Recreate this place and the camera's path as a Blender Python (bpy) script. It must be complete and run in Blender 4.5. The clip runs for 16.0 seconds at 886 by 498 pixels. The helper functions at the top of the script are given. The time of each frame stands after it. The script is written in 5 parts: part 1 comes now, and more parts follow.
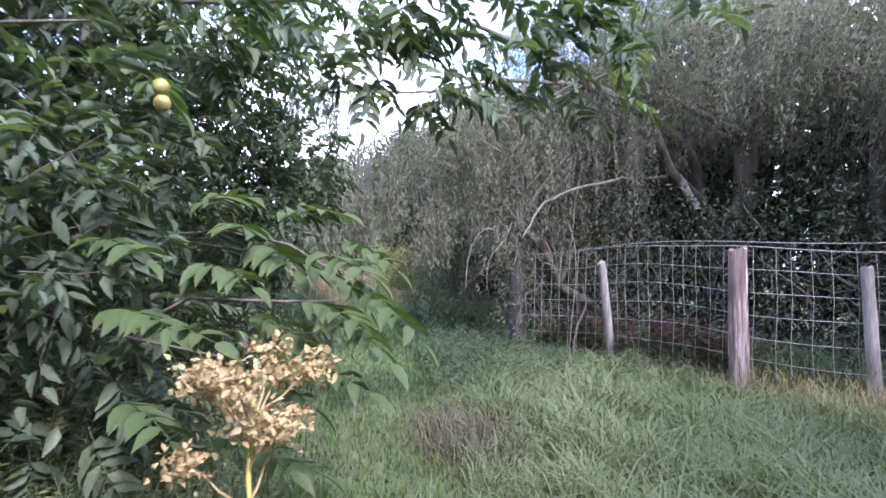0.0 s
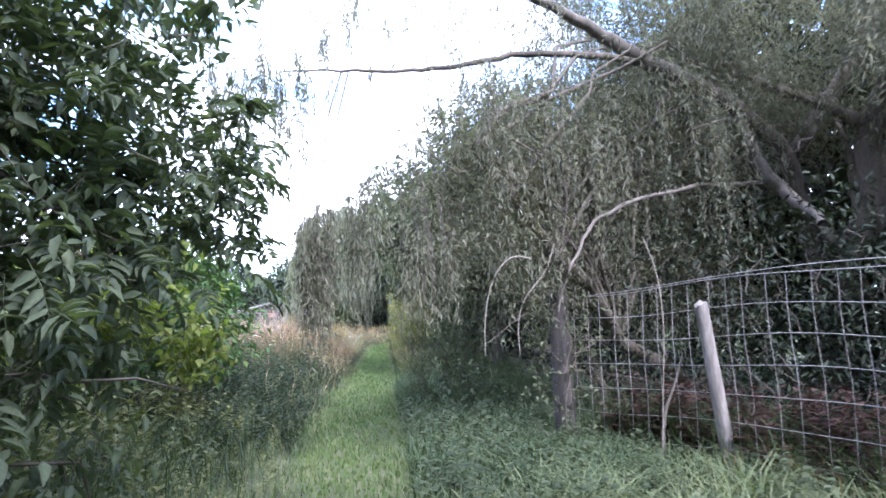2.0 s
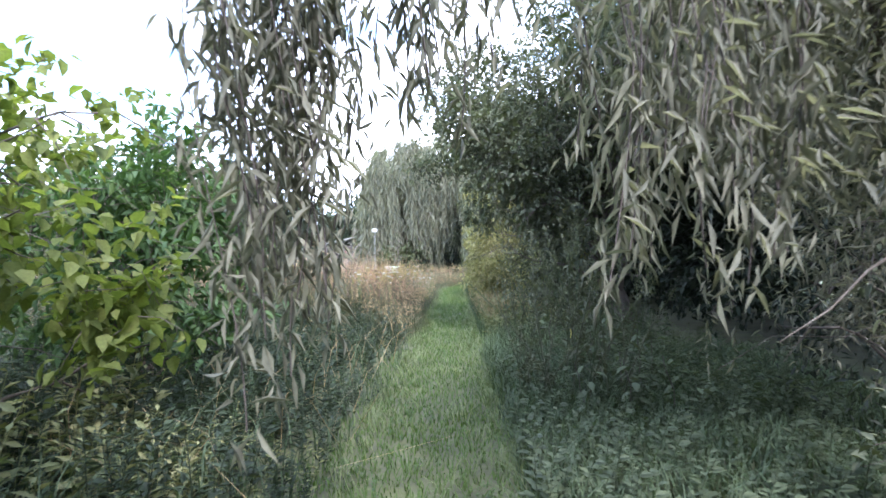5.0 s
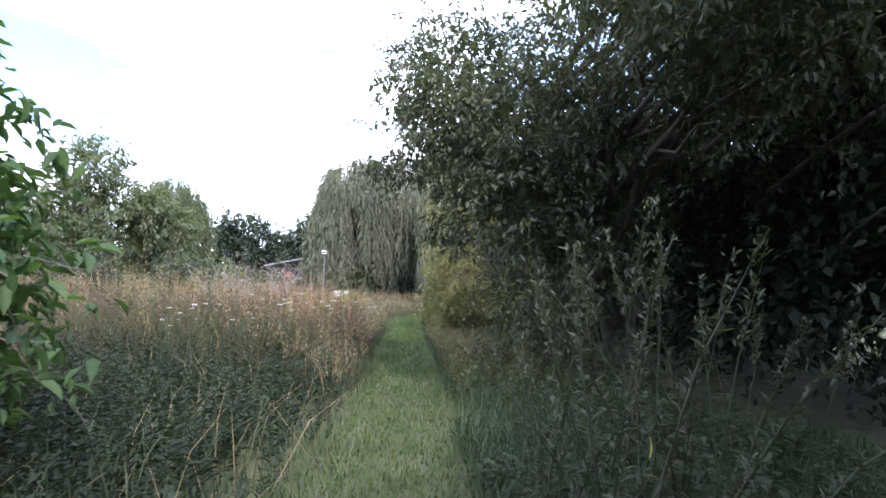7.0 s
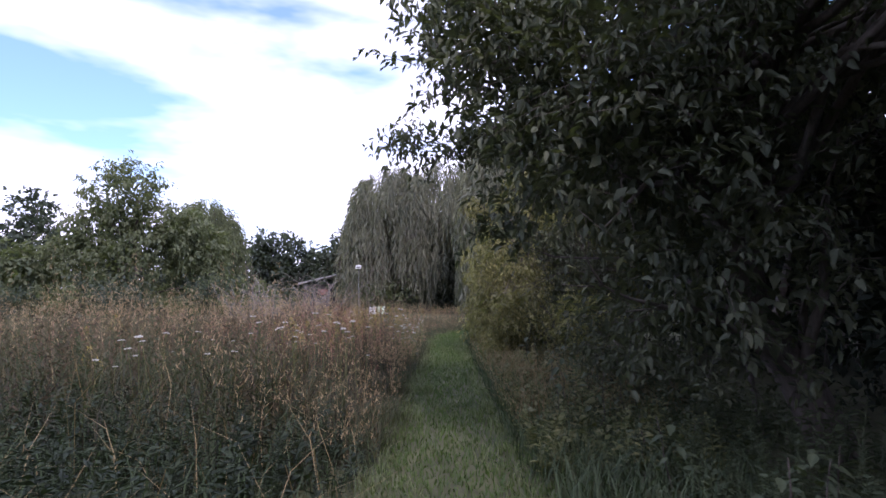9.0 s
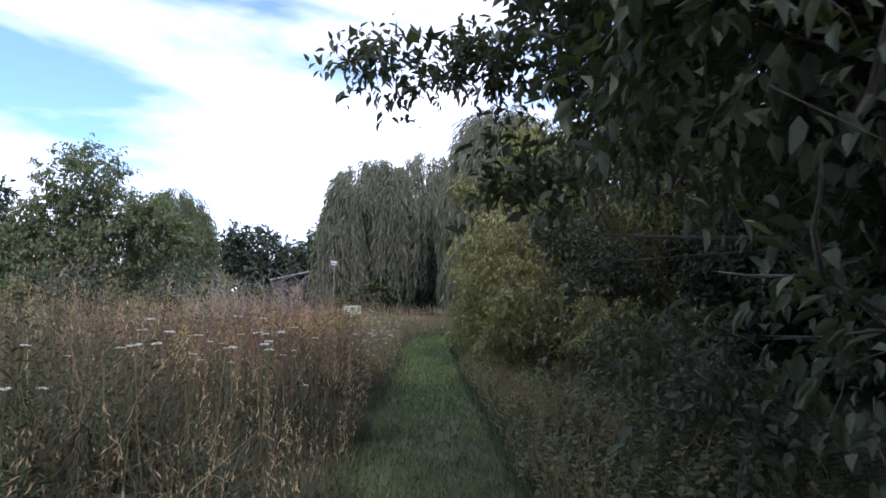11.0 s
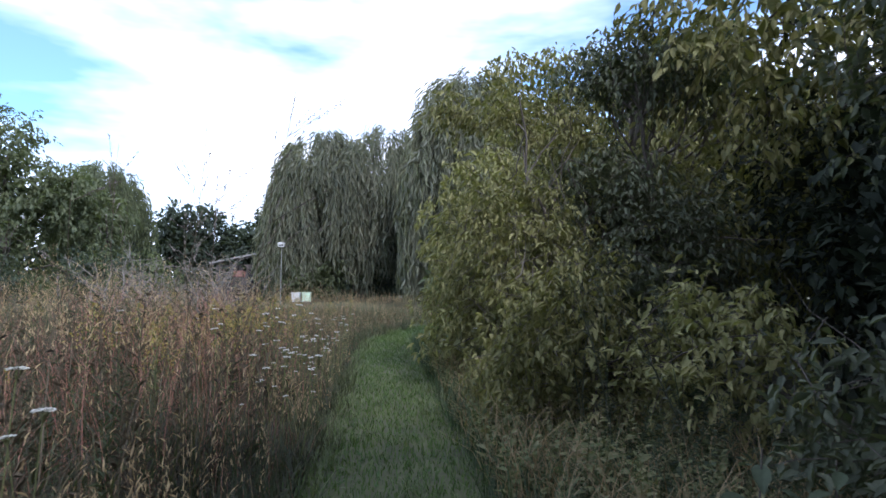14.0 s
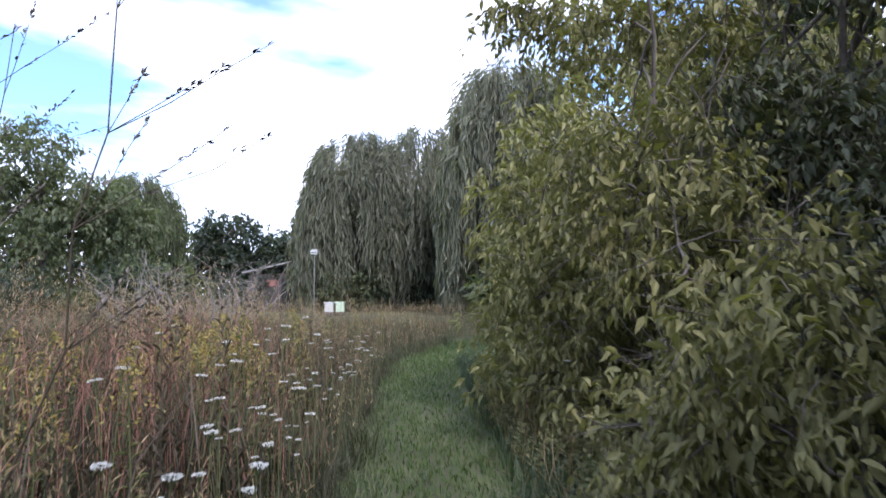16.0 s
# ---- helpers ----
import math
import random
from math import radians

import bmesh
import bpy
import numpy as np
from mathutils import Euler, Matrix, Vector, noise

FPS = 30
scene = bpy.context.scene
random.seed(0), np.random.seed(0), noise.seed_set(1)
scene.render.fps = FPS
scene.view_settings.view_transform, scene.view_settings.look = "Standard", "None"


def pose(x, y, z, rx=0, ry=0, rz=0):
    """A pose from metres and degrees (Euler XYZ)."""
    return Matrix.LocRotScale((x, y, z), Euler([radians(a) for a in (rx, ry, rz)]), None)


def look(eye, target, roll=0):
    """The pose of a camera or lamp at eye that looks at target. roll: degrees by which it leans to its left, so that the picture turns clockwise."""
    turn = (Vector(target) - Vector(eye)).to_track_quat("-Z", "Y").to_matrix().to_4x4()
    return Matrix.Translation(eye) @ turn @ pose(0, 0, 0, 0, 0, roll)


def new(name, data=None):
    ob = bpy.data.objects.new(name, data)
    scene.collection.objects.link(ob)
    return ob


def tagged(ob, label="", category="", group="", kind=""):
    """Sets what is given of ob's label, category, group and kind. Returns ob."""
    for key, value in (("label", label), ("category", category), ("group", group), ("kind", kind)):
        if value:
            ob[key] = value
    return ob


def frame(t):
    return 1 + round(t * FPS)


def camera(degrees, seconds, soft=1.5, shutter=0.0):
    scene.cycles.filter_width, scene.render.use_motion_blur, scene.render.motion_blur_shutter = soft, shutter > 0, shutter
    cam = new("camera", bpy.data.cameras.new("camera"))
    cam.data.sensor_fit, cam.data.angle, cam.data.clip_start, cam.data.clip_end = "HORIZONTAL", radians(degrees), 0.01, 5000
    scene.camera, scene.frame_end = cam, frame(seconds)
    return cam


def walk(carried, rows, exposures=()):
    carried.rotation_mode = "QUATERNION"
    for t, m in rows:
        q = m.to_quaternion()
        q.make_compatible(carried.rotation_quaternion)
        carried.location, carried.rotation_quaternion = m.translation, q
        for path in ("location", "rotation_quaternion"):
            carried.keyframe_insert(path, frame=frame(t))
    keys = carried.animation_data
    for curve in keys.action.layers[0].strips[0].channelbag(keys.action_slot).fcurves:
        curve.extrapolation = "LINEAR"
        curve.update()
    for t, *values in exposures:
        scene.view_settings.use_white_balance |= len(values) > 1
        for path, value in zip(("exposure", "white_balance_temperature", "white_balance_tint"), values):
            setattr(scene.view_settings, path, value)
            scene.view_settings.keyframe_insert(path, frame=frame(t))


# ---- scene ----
# ---- camera ----
PATH = [
    (0.0, -0.057, -0.054, 1.463, -8.61, 1.61, -0.71),
    (0.5, 0.147, 0.593, 1.454, -8.64, -0.18, -0.30),
    (1.0, 0.396, 1.322, 1.458, -8.76, 0.89, -0.18),
    (1.5, 0.549, 2.056, 1.451, -8.61, 5.42, 0.30),
    (2.0, 0.537, 2.699, 1.461, -6.10, 7.14, 1.65),
    (2.5, 0.557, 3.280, 1.438, -0.90, 6.93, 2.68),
    (3.0, 0.485, 3.835, 1.418, 2.11, 5.06, 2.82),
    (3.5, 0.481, 4.452, 1.442, 2.60, 4.87, 3.56),
    (4.0, 0.403, 5.132, 1.450, 2.23, 0.89, 2.20),
    (6.5, 0.320, 8.404, 1.464, -0.75, 2.80, -0.40),
    (7.0, 0.251, 9.016, 1.479, -3.75, 3.80, -1.10),
    (7.5, 0.228, 9.668, 1.478, -6.05, 3.50, -1.60),
    (8.0, 0.257, 10.360, 1.479, -5.95, 1.50, -1.30),
    (8.5, 0.226, 11.008, 1.461, -3.25, 5.60, 0.50),
    (9.0, 0.202, 11.660, 1.448, 0.25, 5.10, 1.20),
    (11.5, 0.152, 14.910, 1.447, -2.80, 5.10, -0.30),
    (12.0, 0.126, 15.566, 1.457, -3.80, 3.80, -0.40),
    (12.5, 0.105, 16.222, 1.459, -4.80, 2.90, 0.10),
    (13.0, 0.055, 16.907, 1.452, -5.90, 3.60, -0.20),
    (13.5, 0.096, 17.567, 1.457, -6.20, 4.30, 0.20),
    (14.0, 0.136, 18.203, 1.451, -6.20, 3.60, 0.00),
    (14.5, 0.176, 18.839, 1.452, -5.00, 2.50, 0.20),
    (15.0, 0.191, 19.472, 1.440, -4.10, 1.60, -0.50),
    (15.5, 0.215, 20.153, 1.436, -3.20, -0.70, -0.60),
    (16.0, 0.169, 20.785, 1.440, -2.20, 4.40, 0.80),
]
EXPOSURES = [(0.0, 2.3, 5450, 28), (2.0, 2.36, 5400, 23), (4.0, 2.36, 5450, 20), (6.5, 1.8, 5700, 21), (8.5, 0.8, 5750, 36), (9.0, 0.55, 5750, 37), (11.5, 0.5, 5550, 24), (13.5, 0.58, 5500, 20), (15.5, 0.66, 5450, 18), (16.0, 0.84, 5650, 24)]
cam = camera(78.0, 16.0, soft=1.6, shutter=0.2)
walk(cam, [(t, pose(x, y, z, 90 + pitch, roll, yaw)) for t, x, y, z, yaw, pitch, roll in PATH], EXPOSURES)

# ---- world, sun ----
SUN_ELEVATION, SUN_AZIMUTH = 43.0, 163.0  # azimuth from +y, to the right
world = bpy.data.worlds.new("sky")
scene.world = world
world.use_nodes = True
wn, wl = world.node_tree.nodes, world.node_tree.links
wn.clear()
w_out = wn.new("ShaderNodeOutputWorld")
w_bg = wn.new("ShaderNodeBackground")
w_bg.inputs["Strength"].default_value = 0.11
w_sky = wn.new("ShaderNodeTexSky")
w_sky.sky_type = "NISHITA"
w_sky.sun_disc = False
w_sky.sun_elevation = radians(SUN_ELEVATION)
w_sky.sun_rotation = radians(SUN_AZIMUTH)
w_sky.air_density, w_sky.dust_density = 1.0, 1.5
w_co = wn.new("ShaderNodeTexCoord")
w_map = wn.new("ShaderNodeMapping")
w_map.inputs["Scale"].default_value = (1.6, 1.6, 5.2)
w_map.inputs["Location"].default_value = (0.35, 0.2, 1.12)
w_map.inputs["Rotation"].default_value = (0, 0, radians(-20))
w_noise = wn.new("ShaderNodeTexNoise")
w_noise.inputs["Scale"].default_value = 1.3
w_noise.inputs["Detail"].default_value = 5.0
w_noise.inputs["Roughness"].default_value = 0.5
w_ramp = wn.new("ShaderNodeValToRGB")
w_ramp.color_ramp.elements[0].position, w_ramp.color_ramp.elements[1].position = 0.38, 0.58
w_ramp.color_ramp.elements[0].color = (0.08, 0.08, 0.08, 1)
w_mix = wn.new("ShaderNodeMix")
w_mix.data_type = "RGBA"
w_mix.inputs["B"].default_value = (12.0, 12.3, 12.6, 1)
w_blue = wn.new("ShaderNodeMix")
w_blue.data_type, w_blue.blend_type = "RGBA", "MULTIPLY"
w_blue.inputs["Factor"].default_value = 1.0
w_blue.inputs["B"].default_value = (1.15, 1.62, 1.8, 1)
wl.new(w_co.outputs["Generated"], w_map.inputs["Vector"])
wl.new(w_map.outputs["Vector"], w_noise.inputs["Vector"])
wl.new(w_noise.outputs["Fac"], w_ramp.inputs["Fac"])
wl.new(w_ramp.outputs["Color"], w_mix.inputs["Factor"])
wl.new(w_sky.outputs["Color"], w_blue.inputs["A"])
wl.new(w_blue.outputs["Result"], w_mix.inputs["A"])
wl.new(w_mix.outputs["Result"], w_bg.inputs["Color"])
wl.new(w_bg.outputs["Background"], w_out.inputs["Surface"])

sun = new("sun", bpy.data.lights.new("sun", "SUN"))
sun.data.energy, sun.data.angle, sun.data.color = 2.5, radians(10), (1.0, 0.93, 0.82)
s_az, s_el = radians(SUN_AZIMUTH), radians(SUN_ELEVATION)
sun.matrix_world = look((0, 0, 30), (-30 * math.sin(s_az) * math.cos(s_el), -30 * math.cos(s_az) * math.cos(s_el), 30 - 30 * math.sin(s_el)))


# ---- materials ----
def base_material(name):
    m = bpy.data.materials.new(name)
    m.use_nodes = True
    n, l = m.node_tree.nodes, m.node_tree.links
    return m, n, l, n["Principled BSDF"], n["Material Output"]


def ramp_node(n, stops):
    r = n.new("ShaderNodeValToRGB")
    e = r.color_ramp.elements
    while len(e) < len(stops):
        e.new(0.5)
    for k, (p, c) in enumerate(stops):
        e[k].position, e[k].color = p, (*c, 1)
    return r


def leaf_material(name, colours, translucent=0.35, rough=0.62, patch=1.8, glow=(1.2, 1.35, 0.5)):
    """Leaves: the colour goes by the leaf and by broad patches of the plant; light shines through."""
    m, n, l, p, out = base_material(name)
    geo = n.new("ShaderNodeNewGeometry")
    tc = n.new("ShaderNodeTexCoord")
    big = n.new("ShaderNodeTexNoise")
    big.inputs["Scale"].default_value = patch
    big.inputs["Detail"].default_value = 2.0
    fine = n.new("ShaderNodeTexNoise")
    fine.inputs["Scale"].default_value = 60.0
    add = n.new("ShaderNodeMath")
    add.operation = "MULTIPLY_ADD"
    add.inputs[1].default_value = 0.55
    half = n.new("ShaderNodeMath")
    half.operation = "MULTIPLY_ADD"
    half.inputs[1].default_value = 0.75
    half.inputs[2].default_value = -0.16
    l.new(tc.outputs["Object"], big.inputs["Vector"])
    l.new(tc.outputs["Object"], fine.inputs["Vector"])
    l.new(big.outputs["Fac"], half.inputs[0])
    l.new(geo.outputs["Random Per Island"], add.inputs[0])
    l.new(half.outputs[0], add.inputs[2])
    r = ramp_node(n, [(k / (len(colours) - 1), c) for k, c in enumerate(colours)])
    l.new(add.outputs[0], r.inputs["Fac"])
    mott = n.new("ShaderNodeMix")
    mott.data_type, mott.blend_type = "RGBA", "OVERLAY"
    mott.inputs["Factor"].default_value = 0.35
    l.new(r.outputs["Color"], mott.inputs["A"])
    l.new(fine.outputs["Fac"], mott.inputs["B"])
    l.new(mott.outputs["Result"], p.inputs["Base Color"])
    p.inputs["Roughness"].default_value = rough
    p.inputs["Specular IOR Level"].default_value = 0.22
    tint = n.new("ShaderNodeMix")
    tint.data_type, tint.blend_type = "RGBA", "MULTIPLY"
    tint.inputs["Factor"].default_value = 1.0
    tint.inputs["B"].default_value = (*glow, 1)
    l.new(mott.outputs["Result"], tint.inputs["A"])
    tr = n.new("ShaderNodeBsdfTranslucent")
    l.new(tint.outputs["Result"], tr.inputs["Color"])
    mix = n.new("ShaderNodeMixShader")
    mix.inputs["Fac"].default_value = translucent
    l.new(p.outputs["BSDF"], mix.inputs[1])
    l.new(tr.outputs["BSDF"], mix.inputs[2])
    l.new(mix.outputs["Shader"], out.inputs["Surface"])
    return m


def rough_material(name, colours, scale=8.0, stretch=(1, 1, 1), rough=0.9, bump=0.4, fine=60.0):
    """Bark, weathered wood, soil: two scales of noise for colour and relief."""
    m, n, l, p, out = base_material(name)
    tc = n.new("ShaderNodeTexCoord")
    mp = n.new("ShaderNodeMapping")
    mp.inputs["Scale"].default_value = stretch
    a, b = n.new("ShaderNodeTexNoise"), n.new("ShaderNodeTexNoise")
    a.inputs["Scale"].default_value, b.inputs["Scale"].default_value = scale, fine
    a.inputs["Detail"].default_value = b.inputs["Detail"].default_value = 5.0
    l.new(tc.outputs["Object"], mp.inputs["Vector"])
    l.new(mp.outputs["Vector"], a.inputs["Vector"])
    l.new(mp.outputs["Vector"], b.inputs["Vector"])
    s = n.new("ShaderNodeMath")
    s.operation = "MULTIPLY_ADD"
    s.inputs[1].default_value = 0.4
    t = n.new("ShaderNodeMath")
    t.operation = "MULTIPLY"
    t.inputs[1].default_value = 0.6
    l.new(b.outputs["Fac"], s.inputs[0])
    l.new(a.outputs["Fac"], t.inputs[0])
    l.new(t.outputs[0], s.inputs[2])
    k = len(colours) - 1
    r = ramp_node(n, [(0.3 + 0.4 * i / k, c) for i, c in enumerate(colours)])
    l.new(s.outputs[0], r.inputs["Fac"])
    l.new(r.outputs["Color"], p.inputs["Base Color"])
    p.inputs["Roughness"].default_value = rough
    bp = n.new("ShaderNodeBump")
    bp.inputs["Strength"].default_value = bump
    bp.inputs["Distance"].default_value = 0.02
    l.new(s.outputs[0], bp.inputs["Height"])
    l.new(bp.outputs["Normal"], p.inputs["Normal"])
    return m


def plain_material(name, colour, rough=0.5, metal=0.0):
    m = rough_material(name, [[c * 0.8 for c in colour], [min(1, c * 1.1) for c in colour]], 6.0, rough=rough, bump=0.08)
    m.node_tree.nodes["Principled BSDF"].inputs["Metallic"].default_value = metal
    return m


M_SOIL = rough_material("soil_and_thatch", [(0.03, 0.032, 0.015), (0.06, 0.065, 0.025), (0.09, 0.10, 0.035)], 2.5, fine=30)
M_BARK = rough_material("dark_bark", [(0.03, 0.025, 0.02), (0.09, 0.075, 0.06), (0.14, 0.12, 0.10)], 9.0, (1, 1, 0.25))
M_BRUSH = rough_material("dark_brush_twigs", [(0.03, 0.024, 0.021), (0.065, 0.052, 0.045), (0.12, 0.10, 0.088)], 12.0, (1, 1, 0.4))
M_TWIG = rough_material("grey_twig_bark", [(0.09, 0.076, 0.064), (0.18, 0.155, 0.135), (0.27, 0.24, 0.21)], 12.0, (1, 1, 0.4))
M_DEADWOOD = rough_material("bare_dead_wood", [(0.045, 0.036, 0.031), (0.095, 0.08, 0.07), (0.16, 0.14, 0.125)], 9.0, (1, 1, 0.3))
M_POST = rough_material("weathered_grey_wood", [(0.06, 0.051, 0.047), (0.15, 0.132, 0.125), (0.26, 0.235, 0.225)], 14.0, (1, 1, 0.12))
M_OLDPOST = rough_material("split_grey_red_wood", [(0.025, 0.016, 0.014), (0.12, 0.085, 0.078), (0.38, 0.335, 0.33)], 16.0, (1, 1, 0.07), bump=0.8)
M_DARKPOST = rough_material("dark_weathered_wood", [(0.016, 0.014, 0.013), (0.032, 0.028, 0.027), (0.058, 0.05, 0.048)], 12.0, (1, 1, 0.1))
M_WIRE = plain_material("galvanised_wire", (0.27, 0.25, 0.245), 0.6, 0.4)
M_WALNUT = leaf_material("walnut_leaf", [(0.036, 0.05, 0.036), (0.076, 0.098, 0.064), (0.13, 0.155, 0.094)], 0.35)
M_WALNUTNEAR = leaf_material("young_walnut_leaf", [(0.032, 0.049, 0.018), (0.06, 0.084, 0.032), (0.1, 0.125, 0.05)], 0.35, 0.55)
M_VERGE = leaf_material("dull_verge_grass", [(0.03, 0.046, 0.025), (0.056, 0.082, 0.043), (0.098, 0.125, 0.07)], 0.3)
M_RUSSET = leaf_material("russet_stems", [(0.18, 0.085, 0.065), (0.31, 0.155, 0.115), (0.43, 0.24, 0.18)], 0.35, glow=(1.1, 0.95, 0.8))
M_WILLOW = leaf_material("willow_leaf", [(0.066, 0.067, 0.052), (0.138, 0.139, 0.106), (0.24, 0.232, 0.178)], 0.45, glow=(1.15, 1.2, 0.75))
M_WEEPING = leaf_material("weeping_willow_leaf", [(0.085, 0.095, 0.072), (0.2, 0.205, 0.155), (0.33, 0.325, 0.245)], 0.35, patch=0.35)
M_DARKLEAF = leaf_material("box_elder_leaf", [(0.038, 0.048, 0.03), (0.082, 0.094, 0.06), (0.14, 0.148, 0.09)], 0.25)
# leaf colour far below true foliage, standing in for deep shade
M_SHADELEAF = leaf_material("shade_dark_leaf", [(0.012, 0.017, 0.011), (0.024, 0.032, 0.02), (0.04, 0.05, 0.028)], 0.12)
M_BUSH = leaf_material("yellowing_bush_leaf", [(0.13, 0.135, 0.058), (0.22, 0.215, 0.095), (0.33, 0.3, 0.145)], 0.3)
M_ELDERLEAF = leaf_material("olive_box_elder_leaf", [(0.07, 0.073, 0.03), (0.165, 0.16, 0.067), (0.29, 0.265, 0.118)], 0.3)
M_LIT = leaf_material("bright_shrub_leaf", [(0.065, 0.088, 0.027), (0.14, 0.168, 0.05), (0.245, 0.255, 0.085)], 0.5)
M_SHRUB = leaf_material("green_shrub_leaf", [(0.032, 0.062, 0.028), (0.06, 0.105, 0.044), (0.10, 0.145, 0.055)], 0.4)
M_WEED = leaf_material("weed_leaf", [(0.036, 0.05, 0.03), (0.066, 0.086, 0.05), (0.11, 0.13, 0.075)], 0.3)
M_STALK = leaf_material("pale_stalk_leaf", [(0.08, 0.10, 0.045), (0.15, 0.16, 0.075), (0.24, 0.22, 0.11)], 0.3)
# weed green lowered to put the deep shade of the bank into it
M_BANKSHADE = leaf_material("shaded_bank_leaf", [(0.013, 0.021, 0.013), (0.027, 0.04, 0.024), (0.052, 0.07, 0.04)], 0.25)
M_NETTLE = leaf_material("grey_green_stalk_leaf", [(0.05, 0.056, 0.038), (0.092, 0.1, 0.068), (0.155, 0.16, 0.11)], 0.3)
M_LAWN = leaf_material("mown_grass", [(0.036, 0.064, 0.018), (0.064, 0.105, 0.028), (0.105, 0.146, 0.045)], 0.35, patch=1.4)
M_LONGGRASS = leaf_material("long_green_grass", [(0.07, 0.092, 0.045), (0.13, 0.155, 0.08), (0.225, 0.235, 0.14)], 0.35, patch=1.2)
M_DRYGRASS = leaf_material("dry_tan_grass", [(0.16, 0.12, 0.06), (0.27, 0.21, 0.11), (0.40, 0.32, 0.18)], 0.3, patch=1.2, glow=(1.1, 1.0, 0.7))
M_DRYWEED = leaf_material("withered_weed_leaf", [(0.045, 0.039, 0.028), (0.095, 0.078, 0.054), (0.16, 0.13, 0.088)], 0.25, patch=0.8, glow=(1.1, 1.0, 0.7))
M_FIELDGREEN = leaf_material("meadow_green_stems", [(0.028, 0.037, 0.019), (0.054, 0.063, 0.031), (0.098, 0.1, 0.05)], 0.3, patch=0.4)
M_FIELDTAN = leaf_material("meadow_tan_stems", [(0.055, 0.047, 0.03), (0.128, 0.108, 0.06), (0.245, 0.205, 0.115)], 0.3, patch=0.6, glow=(1.1, 1.0, 0.6))
M_SEED = leaf_material("reddish_seed_heads", [(0.17, 0.125, 0.075), (0.37, 0.285, 0.165), (0.49, 0.39, 0.23), (0.5, 0.42, 0.22)], 0.4, patch=0.3, glow=(1.1, 0.97, 0.8))
# brown litter colour, darkened further for the shade between stems
M_FOOTSHADE = leaf_material("shade_dark_litter", [(0.018, 0.016, 0.011), (0.038, 0.033, 0.022), (0.07, 0.058, 0.038)], 0.15, patch=0.8)
M_REDLEAF = leaf_material("dead_red_brown_leaf", [(0.026, 0.015, 0.013), (0.055, 0.032, 0.027), (0.10, 0.06, 0.048)], 0.2, glow=(1.1, 0.8, 0.7))
M_GOLD = leaf_material("goldenrod_flowers", [(0.2, 0.165, 0.045), (0.29, 0.24, 0.07), (0.37, 0.31, 0.1)], 0.3, glow=(1.1, 1.0, 0.3))
M_UMBEL = leaf_material("white_umbel_flowers", [(0.42, 0.42, 0.36), (0.58, 0.58, 0.52), (0.72, 0.72, 0.67)], 0.25, glow=(1, 1, 1))
M_DRYFLOWER = leaf_material("dried_tan_flower_heads", [(0.21, 0.15, 0.07), (0.35, 0.265, 0.135), (0.48, 0.375, 0.215)], 0.3, patch=6, glow=(1.1, 1.0, 0.8))
M_YELLOWSTEM = plain_material("yellow_green_stem", (0.32, 0.30, 0.08), 0.6)
M_YELLOWLEAF = leaf_material("yellow_leaf", [(0.45, 0.38, 0.10), (0.6, 0.52, 0.16), (0.65, 0.58, 0.2)], 0.4, glow=(1, 1, 0.6))
M_FARLEAF = leaf_material("distant_tree_leaf", [(0.055, 0.07, 0.044), (0.11, 0.126, 0.072), (0.175, 0.185, 0.105)], 0.4, patch=0.25)
M_FARDARK = leaf_material("distant_dark_leaf", [(0.03, 0.04, 0.033), (0.056, 0.07, 0.052), (0.09, 0.108, 0.07)], 0.3, patch=0.25)
M_FRUIT = plain_material("green_yellow_fruit", (0.24, 0.21, 0.06), 0.5)
M_POLE = plain_material("dull_grey_pole", (0.30, 0.30, 0.28), 0.7)
M_WHITE = plain_material("white_paint", (0.52, 0.52, 0.49), 0.5)
M_PALEGREEN = plain_material("pale_green_paint", (0.5, 0.62, 0.45), 0.5)
M_RED = plain_material("faded_red_paint", (0.27, 0.12, 0.095), 0.6)
M_SHEDWOOD = rough_material("grey_brown_boards", [(0.04, 0.033, 0.03), (0.075, 0.062, 0.056), (0.11, 0.095, 0.09)], 6.0, (1, 1, 0.2))
M_ROOF = plain_material("pale_metal_roof", (0.26, 0.24, 0.23), 0.5, 0.3)
M_DARKGAP = plain_material("dark_opening", (0.02, 0.02, 0.02), 0.9)


# ---- mesh tools ----
def rng(seed):
    return np.random.RandomState(seed)


def mesh_of(name, chunks, materials):
    """One mesh from chunks of (vertices, faces, material index); faces are arrays of equal-sided polygons."""
    me = bpy.data.meshes.new(name)
    vs, loops, starts, mats, off, pos = [], [], [], [], 0, 0
    for v, f, k in chunks:
        v, f = np.asarray(v, np.float32), np.asarray(f, np.int64)
        if not len(f):
            continue
        vs.append(v)
        loops.append((f + off).ravel())
        starts.append(pos + np.arange(len(f)) * f.shape[1])
        mats.append(np.full(len(f), k))
        pos += f.size
        off += len(v)
    v = np.concatenate(vs)
    loops, starts, mats = (np.concatenate(a).astype(np.int32) for a in (loops, starts, mats))
    me.vertices.add(len(v))
    me.vertices.foreach_set("co", v.ravel())
    me.loops.add(len(loops))
    me.loops.foreach_set("vertex_index", loops)
    me.polygons.add(len(starts))
    me.polygons.foreach_set("loop_start", starts)
    me.polygons.foreach_set("material_index", mats)
    for m in materials:
        me.materials.append(m)
    me.update(calc_edges=True)
    return me


